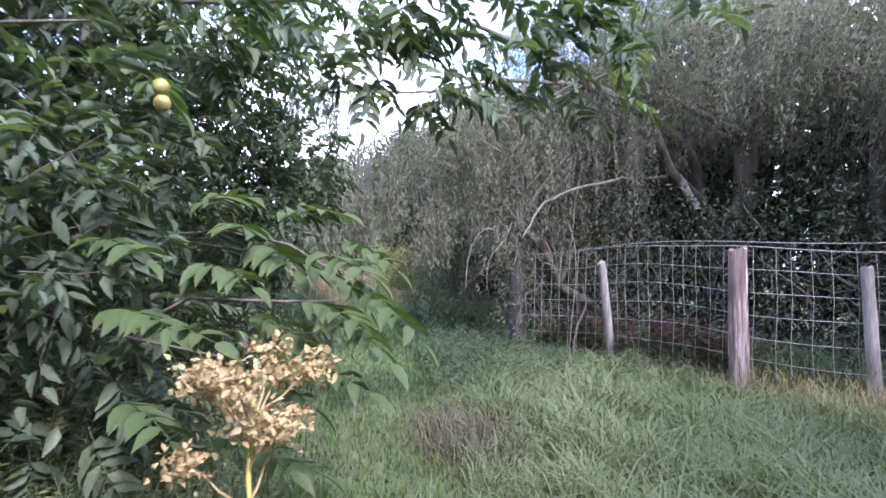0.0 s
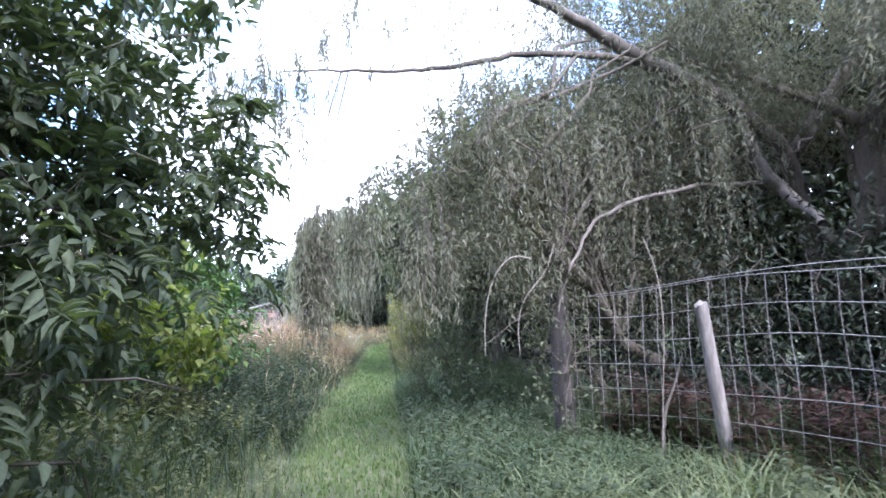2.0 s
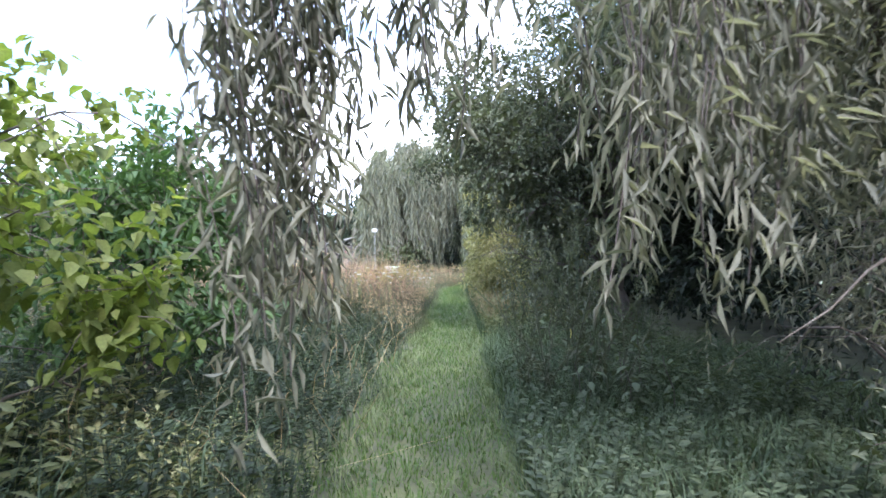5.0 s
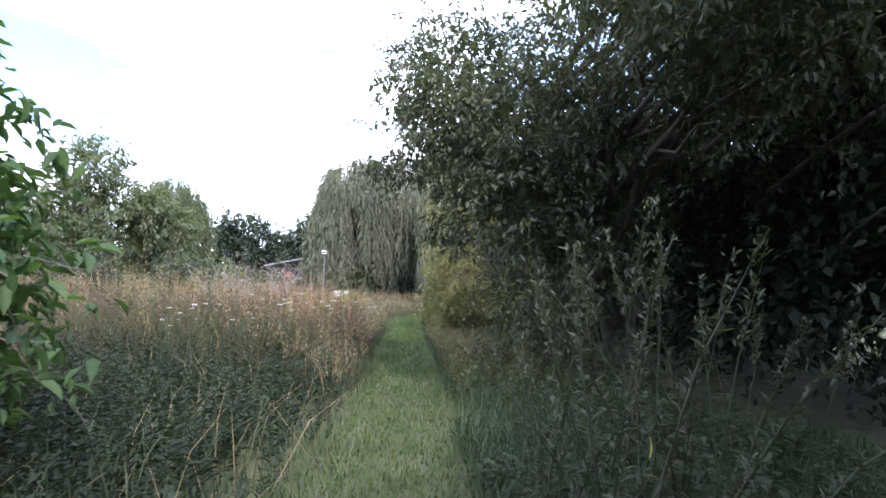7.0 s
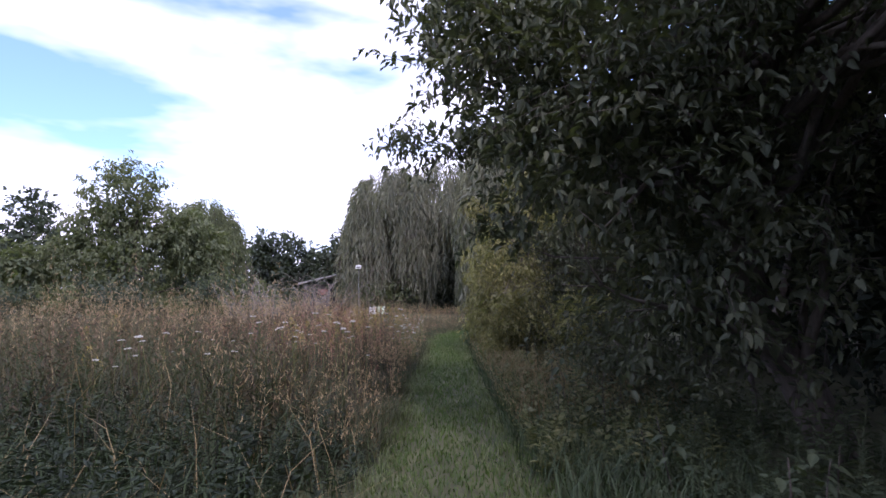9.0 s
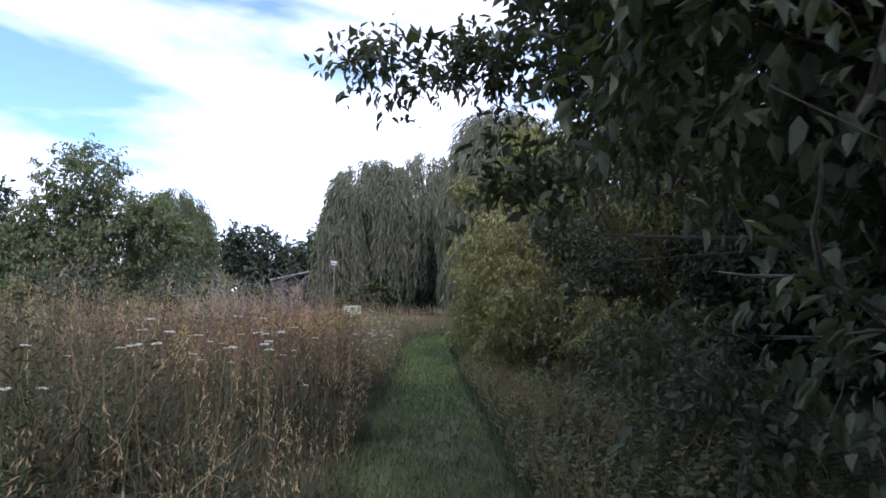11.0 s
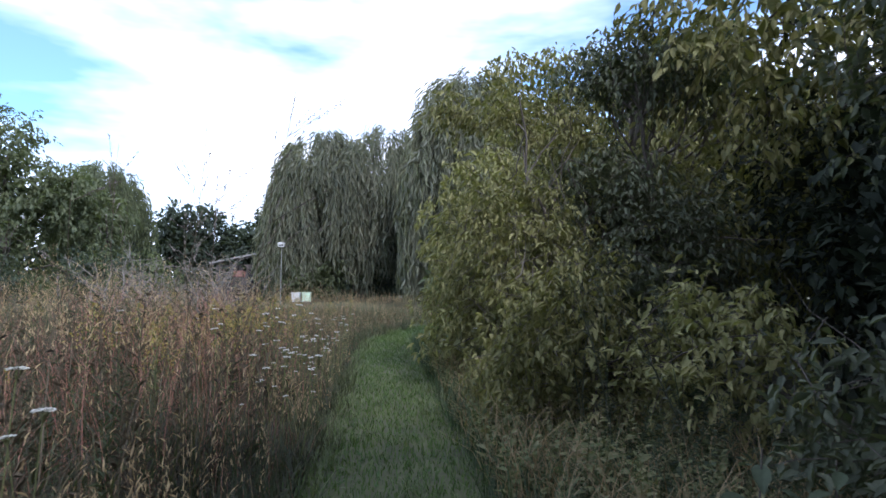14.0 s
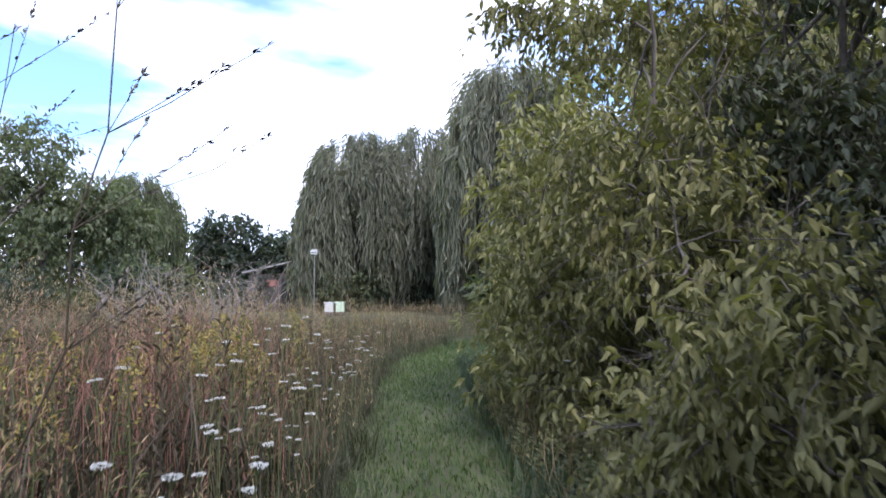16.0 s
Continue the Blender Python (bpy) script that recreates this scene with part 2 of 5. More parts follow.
def part(name, chunks, material, parent=None, label=""):
    """A mesh object from chunks (or from a bmesh), under its thing."""
    if isinstance(chunks, bmesh.types.BMesh):
        me = bpy.data.meshes.new(name)
        chunks.to_mesh(me)
        chunks.free()
        me.materials.append(material)
    else:
        me = mesh_of(name, chunks, material if isinstance(material, list) else [material])
    ob = new(name, me)
    if parent is not None:
        ob.parent = parent
    if label:
        tagged(ob, label)
    return ob


def thing(name, at, label, category, group="", kind=""):
    ob = new(name)
    ob.empty_display_size = 0.2
    ob.location = at
    return tagged(ob, label, category, group, kind)


def unit(v):
    return v / np.maximum(np.linalg.norm(v, axis=-1, keepdims=True), 1e-9)


# templates: x across, y along, z out of the leaf
LEAF2 = (np.array([(0, 0, 0), (-0.5, 0.42, 0.1), (0, 1, -0.05), (0.5, 0.42, 0.1)]), np.array([(0, 2, 1), (0, 3, 2)]))
LEAF4 = (np.array([(0, 0, 0), (-0.48, 0.28, 0.1), (-0.36, 0.62, 0.09), (0, 1, -0.12), (0.36, 0.62, 0.09), (0.48, 0.28, 0.1)]),
         np.array([(0, 3, 2, 1), (0, 5, 4, 3)]))
BLADE = (np.array([(-0.5, 0, 0), (0.5, 0, 0), (-0.4, 0.3, 0.6), (0.4, 0.3, 0.6), (0, 1, 0.9)]), np.array([(0, 1, 3), (0, 3, 2), (2, 3, 4)]))


def scatter(template, origins, ax, ay, az):
    """Copies of a template on the bases ax, ay, az (already scaled)."""
    tv, tf = template
    o, ax, ay, az = (np.asarray(a)[:, None, :] for a in (origins, ax, ay, az))
    v = o + tv[None, :, 0:1] * ax + tv[None, :, 1:2] * ay + tv[None, :, 2:3] * az
    f = tf[None] + (np.arange(len(origins)) * len(tv))[:, None, None]
    return v.reshape(-1, 3), f.reshape(-1, tf.shape[1])


def leaves(template, origins, dirs, length, ratio, r, up=(0, 0, 1), wild=0.6):
    n = len(origins)
    length = np.broadcast_to(length, (n,))[:, None]
    y = unit(dirs)
    z0 = np.asarray(up) + r.normal(0, wild, (n, 3))
    x = unit(np.cross(y, z0))
    z = np.cross(x, y)
    return scatter(template, origins, x * length * ratio, y * length, z * length)


def blades(origins, height, width, lean, r):
    n = len(origins)
    a = r.uniform(0, 2 * np.pi, n)
    x = np.stack([np.cos(a), np.sin(a), 0 * a], 1)
    y = np.stack([-np.sin(a), np.cos(a), 0 * a], 1)
    h = np.broadcast_to(height, (n,))[:, None]
    z = np.array([0, 0, 1.0]) + r.normal(0, 0.12, (n, 3)) * (1, 1, 0)
    ln = (np.broadcast_to(lean, (n,)) * r.uniform(0.3, 1.4, n))[:, None]
    return scatter(BLADE, origins, x * np.broadcast_to(width, (n,))[:, None], y * h * ln, z * h)


def tube(points, radii, sides=6):
    p = np.asarray(points, float)
    rr = np.broadcast_to(radii, (len(p),))
    t = unit(np.gradient(p, axis=0))
    ref = np.where(np.abs(t[:, 2:3]) > 0.9, np.array([[1.0, 0, 0]]), np.array([[0, 0, 1.0]]))
    u = unit(np.cross(t, ref))
    w = np.cross(t, u)
    a = np.linspace(0, 2 * np.pi, sides, endpoint=False)
    v = p[:, None] + rr[:, None, None] * (np.cos(a)[None, :, None] * u[:, None] + np.sin(a)[None, :, None] * w[:, None])
    i = np.arange(len(p) - 1)[:, None] * sides
    j = np.arange(sides)[None]
    k = (j + 1) % sides
    f = np.stack([i + j, i + k, i + sides + k, i + sides + j], -1).reshape(-1, 4)
    return v.reshape(-1, 3), f


def bent(a, b, r, steps=6, sag=0.0, wobble=0.06):
    """A crooked line from a to b."""
    a, b = np.asarray(a, float), np.asarray(b, float)
    s = np.linspace(0, 1, steps)[:, None]
    d = np.linalg.norm(b - a)
    p = a + (b - a) * s + r.normal(0, wobble * d, (steps, 3)) * np.sin(np.pi * s) * 0.6
    p[:, 2] += (sag * d * 4 * s * (1 - s))[:, 0]
    return p


def in_blobs(blobs, n, r, shell=0.55):
    """n points in ellipsoids (x, y, z, rx, ry, rz), most of them near the outside; also the outward way."""
    b = np.array(blobs, float)
    w = b[:, 3] * b[:, 4] + b[:, 3] * b[:, 5] + b[:, 4] * b[:, 5]
    k = r.choice(len(b), n, p=w / w.sum())
    d = unit(r.normal(0, 1, (n, 3)))
    rad = shell + (1 - shell) * r.uniform(0, 1, n) ** 0.5
    rad *= r.uniform(0.82, 1.12, n)
    return b[k, :3] + d * b[k, 3:] * rad[:, None], d


def tree(name, base, blobs, label, leaf, size, ratio, n_clumps, per, spread, seed, trunk_r=0.12, template=LEAF4, bark=None,
         droop=0.5, shell=0.5, limbs=40, category="tree", group="", fork=0.35, inner=0, low=0.25):
    """Trunk and limbs that reach into a crown of clumped leaves."""
    r = rng(seed)
    t = thing(name, base, label, category, group)
    b = np.array(base, float)
    cen, out = in_blobs(blobs, n_clumps, r, shell)
    keep = cen[:, 2] > b[2] + low
    cen, out = cen[keep], out[keep]
    mid = np.average(np.array(blobs)[:, :3], axis=0)
    top = np.array([mid[0], mid[1], max(x[2] for x in blobs)])
    wood = []
    line = bent(b, top, r, 9, wobble=0.03)
    wood.append((*tube(line - b, np.linspace(trunk_r, trunk_r * 0.25, 9), 9), 0))
    part("trunk", wood, bark or M_BARK, t)
    for c in cen[r.permutation(len(cen))[:limbs]]:
        wood = []
        s = r.uniform(fork, 0.9)
        k = s * 8
        a = line[int(k)] + (line[min(8, int(k) + 1)] - line[int(k)]) * (k % 1)
        if a[2] > c[2] + 0.6:
            a = line[max(1, int(8 * fork * 0.6))]
        q = bent(a, c, r, 7, sag=0.08)
        wood.append((*tube(q - b, np.linspace(trunk_r * 0.3, 0.006, 7), 5), 0))
        for _ in range(3):
            e = q[r.randint(3, 7)]
            wood.append((*tube(bent(e, e + unit(r.normal(0, 1, 3) + out[0] * 0.3) * r.uniform(0.3, 0.9), r, 4) - b, np.linspace(min(0.012, trunk_r * 0.15), 0.0015, 4), 4), 0))
        part("limb", wood, bark or M_BARK, t)
    u = unit(out * 0.7 + r.normal(0, 0.6, out.shape) + np.array([0, 0, -0.25 * droop]))
    s = r.uniform(-1, 1, (len(cen), per, 1)) * spread * 1.9
    o = (cen[:, None] + u[:, None] * s + r.normal(0, 0.3 * spread, (len(cen), per, 3))).reshape(-1, 3)
    o[:, 2] -= (0.35 * droop * (s[..., 0] / (spread * 1.9)) ** 2 * spread).ravel()
    side = r.normal(0, 0.75, o.shape)
    d = unit(np.repeat(u, per, 0) * 0.6 + side) + np.array([0, 0, -droop])
    chunks = [(*leaves(template, o - b, d, size * r.uniform(0.55, 1.25, len(o)), ratio, r, wild=0.4), 0)]
    if template is LEAF4:
        for c, w, q in zip(cen, u, r.uniform(0.8, 1.2, len(cen))):
            chunks.append((*tube(np.stack([c - w * spread * 1.5 * q, c + r.normal(0, 0.12, 3) * spread, c + w * spread * 1.4 * q]) - b, np.array((0.004, 0.003, 0.001)), 3), 1))
    if inner:
        c2, o2 = in_blobs([(x, y, z, rx * 0.7, ry * 0.7, rz * 0.7) for x, y, z, rx, ry, rz in blobs], inner, r, 0.1)
        chunks.append((*leaves(LEAF2, c2 - b, o2 + r.normal(0, 0.6, c2.shape), size * 1.5, ratio * 1.2, r), 0))
    part("crown", chunks, [leaf, bark or M_BARK], t)
    return t


def weeping(name, base, domes, label, leaf, n_tress, seed, leaf_len=0.3, leaf_w=0.06, trunk_r=0.4, step=0.22, hang=(2.5, 9), floor=0.4, group="", limbs=14, per=9, bunch=0.3, low=0.0, wild=0.25, gap=-9.0, core=0):
    """A weeping willow: limbs to the dome, and tresses of narrow leaves that arch out of it and hang."""
    r = rng(seed)
    b = np.array(base, float)
    t = thing(name, base, label, "tree", group)
    d = np.array(domes, float)
    w = d[:, 3] * d[:, 5]
    k = r.choice(len(d), n_tress, p=w / w.sum())
    az, sz = r.uniform(0, 2 * np.pi, n_tress), low + (1 - low) * r.uniform(0, 1, n_tress) ** 0.8
    keep = np.sin(az * 7 + 2.5 * np.sin(sz * 4 + k)) + 0.7 * np.cos(sz * 9 + az * 2) > gap
    az, sz, k = az[keep], sz[keep], k[keep]
    n_tress = len(az)
    c = np.sqrt(1 - sz**2)
    lump = 0.94 + 0.08 * np.sin(az * 5 + k) + r.normal(0, 0.04, n_tress)
    tops = d[k, :3] + np.stack([np.cos(az) * c, np.sin(az) * c, sz], 1) * d[k, 3:] * lump[:, None]
    long = np.minimum(r.uniform(*hang, n_tress), tops[:, 2] - b[2] - floor * r.uniform(0.3, 2.5, n_tress)).clip(0.3)
    starts = np.repeat(tops, per, 0) + r.normal(0, bunch, (n_tress * per, 3)) * (1, 1, 0.3)
    fall = np.repeat(long, per) * r.uniform(0.55, 1.05, n_tress * per)
    out = np.repeat(np.stack([np.cos(az), np.sin(az)], 1), per, 0)
    counts = (fall / step).astype(int) + 2
    idx = np.repeat(np.arange(len(starts)), counts)
    j = np.concatenate([np.arange(m) for m in counts]) * step
    arch = 1.6 * bunch * (1 - np.exp(-j / (2 * bunch)))
    o = starts[idx] + np.stack([out[idx, 0] * arch, out[idx, 1] * arch, -j + 0.8 * arch * np.exp(-j / bunch)], 1)
    o += r.normal(0, 0.1 * step + 0.01, o.shape)
    dirs = np.array([0, 0, -1.0]) + r.normal(0, wild, o.shape)
    dirs[:, :2] += out[idx] * np.exp(-j / (1.5 * bunch))[:, None] * 1.2
    chunks = [(*leaves(LEAF2, o - b, dirs, leaf_len * r.uniform(0.7, 1.3, len(o)), leaf_w / leaf_len, r, up=(0, -1, 0), wild=0.8), 0)]
    if core:
        c2, o2 = in_blobs([(x, y, z - 0.25 * rz, rx * 0.72, ry * 0.72, rz * 0.85) for x, y, z, rx, ry, rz in domes], core, r, 0.3)
        chunks.append((*leaves(LEAF2, c2 - b, o2 + r.normal(0, 0.6, c2.shape) - np.array((0, 0, 1.0)), leaf_len * 1.6, leaf_w / leaf_len * 1.5, r), 0))
    top = np.array([d[0, 0], d[0, 1], d[0, 2] + 0.3 * d[0, 5]])
    line = bent(b, top, r, 8, wobble=0.04)
    part("trunk", [(*tube(line - b, np.linspace(trunk_r, trunk_r * 0.4, 8), 9), 0)], M_BARK, t)
    for q in tops[:limbs]:
        part("limb", [(*tube(bent(line[r.randint(3, 8)], q, r, 7, sag=0.1) - b, np.linspace(trunk_r * 0.3, 0.01, 7), 5), 0)], M_BARK, t)
    part("crown", chunks, leaf, t)
    return t


def stuff(name, chunks, material, label, category):
    return tagged(part(name, chunks, material), label, category, kind="stuff")


def area(n, x0, x1, y0, y1, r, z=0.0):
    return np.stack([r.uniform(x0, x1, n), r.uniform(y0, y1, n), np.full(n, z)], 1)


# ---- ground ----
def shift(y):
    """How far the mown path has swung to the right at y."""
    return 0.05 * np.maximum(np.asarray(y, float) - 30.5, 0) ** 2


PATH_L, PATH_R = -0.45, 0.80


def on_path(p, grow=0.0):
    x = p[:, 0] - shift(p[:, 1])
    edge = 0.09 * np.sin(p[:, 1] * 0.75 + 2) + 0.10 * np.sin(p[:, 1] * 1.7) + 0.07 * np.sin(p[:, 1] * 4.1 + 1) + 0.11 * np.sin(p[:, 0] * 137 + p[:, 1] * 253)
    return (x > PATH_L + edge - grow) & (x < PATH_R + edge * 0.8 + grow)


gx = np.concatenate([np.linspace(-600, -40, 8), np.linspace(-30, -8, 12), np.linspace(-7, 7, 57), np.linspace(8, 30, 12), np.linspace(40, 600, 8)])
gy = np.concatenate([np.linspace(-600, -20, 8), np.linspace(-10, 42, 150), np.linspace(45, 100, 20), np.linspace(120, 900, 9)])
gv = np.array([(x, y, 0.0) for y in gy for x in gx])
gv[:, 2] = [0.03 * noise.noise(Vector((x * 0.9, y * 0.9, 0))) + 0.012 * noise.noise(Vector((x * 4, y * 4, 3))) - 0.01 for x, y, _ in gv]
gi, gj = np.meshgrid(np.arange(len(gy) - 1), np.arange(len(gx) - 1), indexing="ij")
g0 = (gi * len(gx) + gj).ravel()
tagged(part("ground", [(gv, np.stack([g0, g0 + 1, g0 + 1 + len(gx), g0 + len(gx)], 1), 0)], M_SOIL), "dark soil with thatch under grass and weeds", "ground", kind="structure")

# ---- mown path ----
r = rng(11)
p = area(85000, -0.9, 4.2, -1.5, 42, r)
p[:, 1] = -1.5 + 43.5 * r.uniform(0, 1, len(p)) ** 1.15
p[:, 0] = shift(p[:, 1]) + r.uniform(-0.9, 1.25, len(p))
p = p[on_path(p, 0.1)]
stuff("mown_grass", [(*blades(p, r.uniform(0.03, 0.08, len(p)), 0.009, 0.9, r), 0)], M_LAWN, "short mown green grass of the walking path", "grass")

# ---- long grass between path and fence ----
r = rng(12)
p = area(34000, 0.55, 5.2, -0.5, 9.5, r)
line_x = 5.3 - 0.29 * (p[:, 1] - 3.8)
p = p[~on_path(p, -0.05) & (p[:, 0] < line_x + 0.3) & (p[:, 1] < r.normal(6.9, 0.5, len(p)))]
tuft = 0.75 + 0.35 * np.sin(p[:, 0] * 5.1 + 2 * np.sin(p[:, 1] * 2.3)) * np.cos(p[:, 1] * 4.3)
h = r.uniform(0.16, 0.46, len(p)) * np.clip((p[:, 0] - 0.1) / 1.3, 0.4, 1) * tuft
stuff("long_grass", [(*blades(p, h, r.uniform(0.007, 0.016, len(p)), 1.5, r), 0)], M_LONGGRASS, "long floppy green grass beside the fence", "grass")
p = area(15000, 2.4, 5.4, 1.5, 9.0, r)
line_x = 5.3 - 0.29 * (p[:, 1] - 3.8)
p = p[np.abs(p[:, 0] - line_x + 0.35) < r.uniform(0.05, 0.6, len(p))]
p2 = np.concatenate([np.array([0.82, 4.4, 0]) + r.normal(0, 1, (900, 3)) * (0.24, 0.35, 0), np.array([-0.75, 2.0, 0]) + r.normal(0, 1, (600, 3)) * (0.3, 0.3, 0)])
pp = p
stuff("withered_patch", [(*blades(p2, r.uniform(0.08, 0.28, len(p2)), 0.008, 1.1, r), 0)], M_DRYWEED, "dull brown patch of withered grass in the verge", "grass")
stuff("dry_grass", [(*blades(pp, r.uniform(0.15, 0.5, len(pp)), 0.008, 0.8, r), 0)], M_DRYGRASS, "dry tan grass at the foot of the fence", "grass")
p = area(22000, 0.75, 4.5, 6.0, 14.5, r)
p = p[p[:, 1] > r.normal(7.0, 0.5, len(p))]
stuff("shade_grass", [(*blades(p, r.uniform(0.1, 0.32, len(p)), 0.012, 0.9, r), 0)], M_VERGE, "soft green grass in the shade of the willow", "grass")
SHADE = area(1300, 0.8, 4.6, 6.0, 13.0, r)


# ---- weeds ----
def weed_template(seed, n_leaf, leaf_len, ratio, curve=0.15, start=0.15, loose=0.2):
    """A stem one metre high with leaves all round."""
    q = rng(seed)
    s = np.linspace(start, 1, n_leaf)
    a = np.arange(n_leaf) * 2.4 + q.normal(0, 3 * loose, n_leaf)
    o = np.stack([curve * s**2, 0 * s, s], 1)
    d = np.stack([np.cos(a), np.sin(a), 0.35 + 0 * a], 1) + q.normal(0, loose, (n_leaf, 3))
    v, f = leaves(LEAF2, o, d, leaf_len * (1.15 - 0.75 * s) * q.uniform(1 - 2 * loose, 1 + loose, n_leaf), ratio, q, wild=0.3)
    z = np.linspace(0, 1, 4)
    stem = np.stack([curve * z**2, 0 * z, z], 1)
    sv, sf = tube(stem, np.array([0.007, 0.006, 0.005, 0.003]), 3)
    sf = np.concatenate([sf[:, [0, 1, 2]], sf[:, [0, 2, 3]]])
    return np.concatenate([v, sv]), np.concatenate([f, sf + len(v)])


def plants(template, origins, height, r, spread=1.0):
    n = len(origins)
    a = r.uniform(0, 2 * np.pi, n)
    h = np.broadcast_to(height, (n,))[:, None]
    x = np.stack([np.cos(a), np.sin(a), 0 * a], 1) * h * spread
    y = np.stack([-np.sin(a), np.cos(a), 0 * a], 1) * h * spread
    z = (np.array([0, 0, 1.0]) + r.normal(0, 0.1, (n, 3)) * (1, 1, 0)) * h
    return scatter(template, origins, x, y, z)


W_BROAD = weed_template(1, 16, 0.26, 0.45)
W_NARROW = weed_template(2, 30, 0.22, 0.16)
W_SPRIG = weed_template(3, 12, 0.34, 0.34, 0.25)
SHADE = SHADE[SHADE[:, 0] < 5.3 - 0.29 * (SHADE[:, 1] - 3.8)]
stuff("low_weeds", [(*plants(W_BROAD, SHADE, rng(13).uniform(0.15, 0.42, len(SHADE)), rng(13), 1.3), 0)], M_WEED, "low leafy weeds in the shaded grass", "weeds")

r = rng(21)
p = area(4000, -7, -0.45, -1, 10.5, r)
p = p[~on_path(p, 0.0)]
hh = r.uniform(0.25, 0.75, len(p)) * np.clip((-p[:, 0] - 0.2) / 1.6, 0.35, 1.25)
stuff("undergrowth", [(*plants(W_BROAD, p[::2], hh[::2], r), 0), (*plants(W_SPRIG, p[1::2], hh[1::2], r), 0)], M_STALK, "pale green leafy undergrowth below the walnut tree", "weeds")
p = area(30000, -6.5, -0.3, -1, 18, r)
p = p[~on_path(p, 0.0) & ((p[:, 1] < 10) | (r.uniform(0, 1, len(p)) < 0.45))]
stuff("verge_grass", [(*blades(p, r.uniform(0.15, 0.75, len(p)) * np.clip((-p[:, 0]) / 1.3, 0.25, 1), 0.010, 0.9, r), 0)], M_VERGE, "uncut green grass along the path edge", "grass")
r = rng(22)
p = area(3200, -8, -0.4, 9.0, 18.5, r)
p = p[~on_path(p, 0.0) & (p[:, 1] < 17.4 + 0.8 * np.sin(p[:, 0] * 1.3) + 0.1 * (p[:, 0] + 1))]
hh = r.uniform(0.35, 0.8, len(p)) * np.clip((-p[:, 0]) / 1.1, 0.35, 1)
# the shade over this bank comes from its leaf colour
stuff("weed_bank", [(*plants(W_NARROW, p[::2], hh[::2], r), 0), (*plants(W_BROAD, p[1::2], hh[1::2] * 0.9, r), 0)], M_BANKSHADE, "thick bank of green weeds by the path, coloured shade-dark", "weeds")
p = area(650, -8, -0.5, 9, 17, r)
p = p[~on_path(p, 0.0)]
stuff("pale_straws", [(*blades(p, r.uniform(0.4, 0.9, len(p)), 0.007, 1.3, r), 0)], M_DRYGRASS, "pale dry grass straws among the weeds", "grass")
r = rng(23)
p = area(2000, 0.85, 3.6, 11, 29, r)
p = p[~on_path(p, 0.0)]
edge = p[:, 0] - 0.85
hh = r.uniform(0.2, 0.5, len(p)) * np.clip(0.35 + edge * 0.7, 0.35, 1.5)
stuff("shade_weeds", [(*plants(W_NARROW, p[::2], hh[::2], r), 0), (*plants(W_BROAD, p[1::2], hh[1::2] * 0.8, r), 0)], M_WEED, "dull green weeds below the shady trees", "weeds")
p = area(17000, 0.8, 2.6, 11, 32, r)
p = p[~on_path(p, -0.05)]
stuff("edge_grass", [(*blades(p, r.uniform(0.1, 0.42, len(p)), 0.010, 0.9, r), 0)], M_VERGE, "dull long grass along the shady path edge", "grass")
pv_ = area(1250, 0.92, 2.5, 16.0, 30, r)
stuff("verge_weeds", [(*plants(W_BROAD, pv_, r.uniform(0.2, 0.5, len(pv_)), r, 1.2), 0)], M_STALK, "low yellow-green weeds on the path verge", "weeds")
p = area(6500, 0.9, 2.8, 17.5, 27, r)
p = p[r.uniform(0, 1, len(p)) < 0.25 + 0.75 * (np.sin(p[:, 0] * 4 + p[:, 1] * 1.3) > -0.2)]
stuff("edge_straws", [(*blades(p, r.uniform(0.2, 0.65, len(p)), 0.007, 0.9, r), 0)], M_DRYGRASS, "pale dry straws in the shady verge", "grass")

# ---- meadow ----
def meadow_points(n, y0, y1, r, reach=34, near=1.6):
    q = np.zeros((n, 3))
    q[:, 1] = y0 + (y1 - y0) * r.uniform(0, 1, n) ** 1.3
    q[:, 0] = PATH_L + shift(q[:, 1]) - reach * r.uniform(0, 1, n) ** near
    q = q[~on_path(q, 0.03)]
    edge = 17.0 + 0.8 * np.sin(q[:, 0] * 1.1) + 0.12 * (q[:, 0] + 1)
    return q[q[:, 1] > edge + r.normal(0, 0.5, len(q))]


def swell(q):
    """How tall the meadow stands here: low at the path and far off, tall in the middle."""
    d = PATH_L + shift(q[:, 1]) - q[:, 0]
    lumps = 1.2 + 0.16 * np.sin(q[:, 0] * 0.8 + 1) * np.cos(q[:, 1] * 0.55) + 0.12 * np.sin(q[:, 1] * 1.9 + q[:, 0]) + 0.13 * np.sin(q[:, 0] * 3.1 + 1.7 * np.sin(q[:, 1] * 2.2)) + 0.10 * np.sin(q[:, 1] * 4.3 + 2 * np.sin(q[:, 0] * 3.7))
    return lumps * np.clip(0.22 + d * 0.5 + 0.16 * np.sin(q[:, 1] * 2.6), 0.2, 1.08) * np.clip(1 - 0.033 * (q[:, 1] - 27 + 0.5 * np.minimum(q[:, 0] + 2, 0)), 0.35, 1)


r = rng(31)
q = meadow_points(72000, 14, 46, r)
stuff("meadow_grass", [(*blades(q, swell(q) * r.uniform(0.35, 0.95, len(q)), r.uniform(0.004, 0.010, len(q)), 0.9, r), 0)], M_FIELDGREEN, "tall green and brown meadow grass", "grass")
q = meadow_points(70000, 14, 56, r, 40)
q = q[(q[:, 1] > 26) | (r.uniform(0, 1, len(q)) < 0.55)]
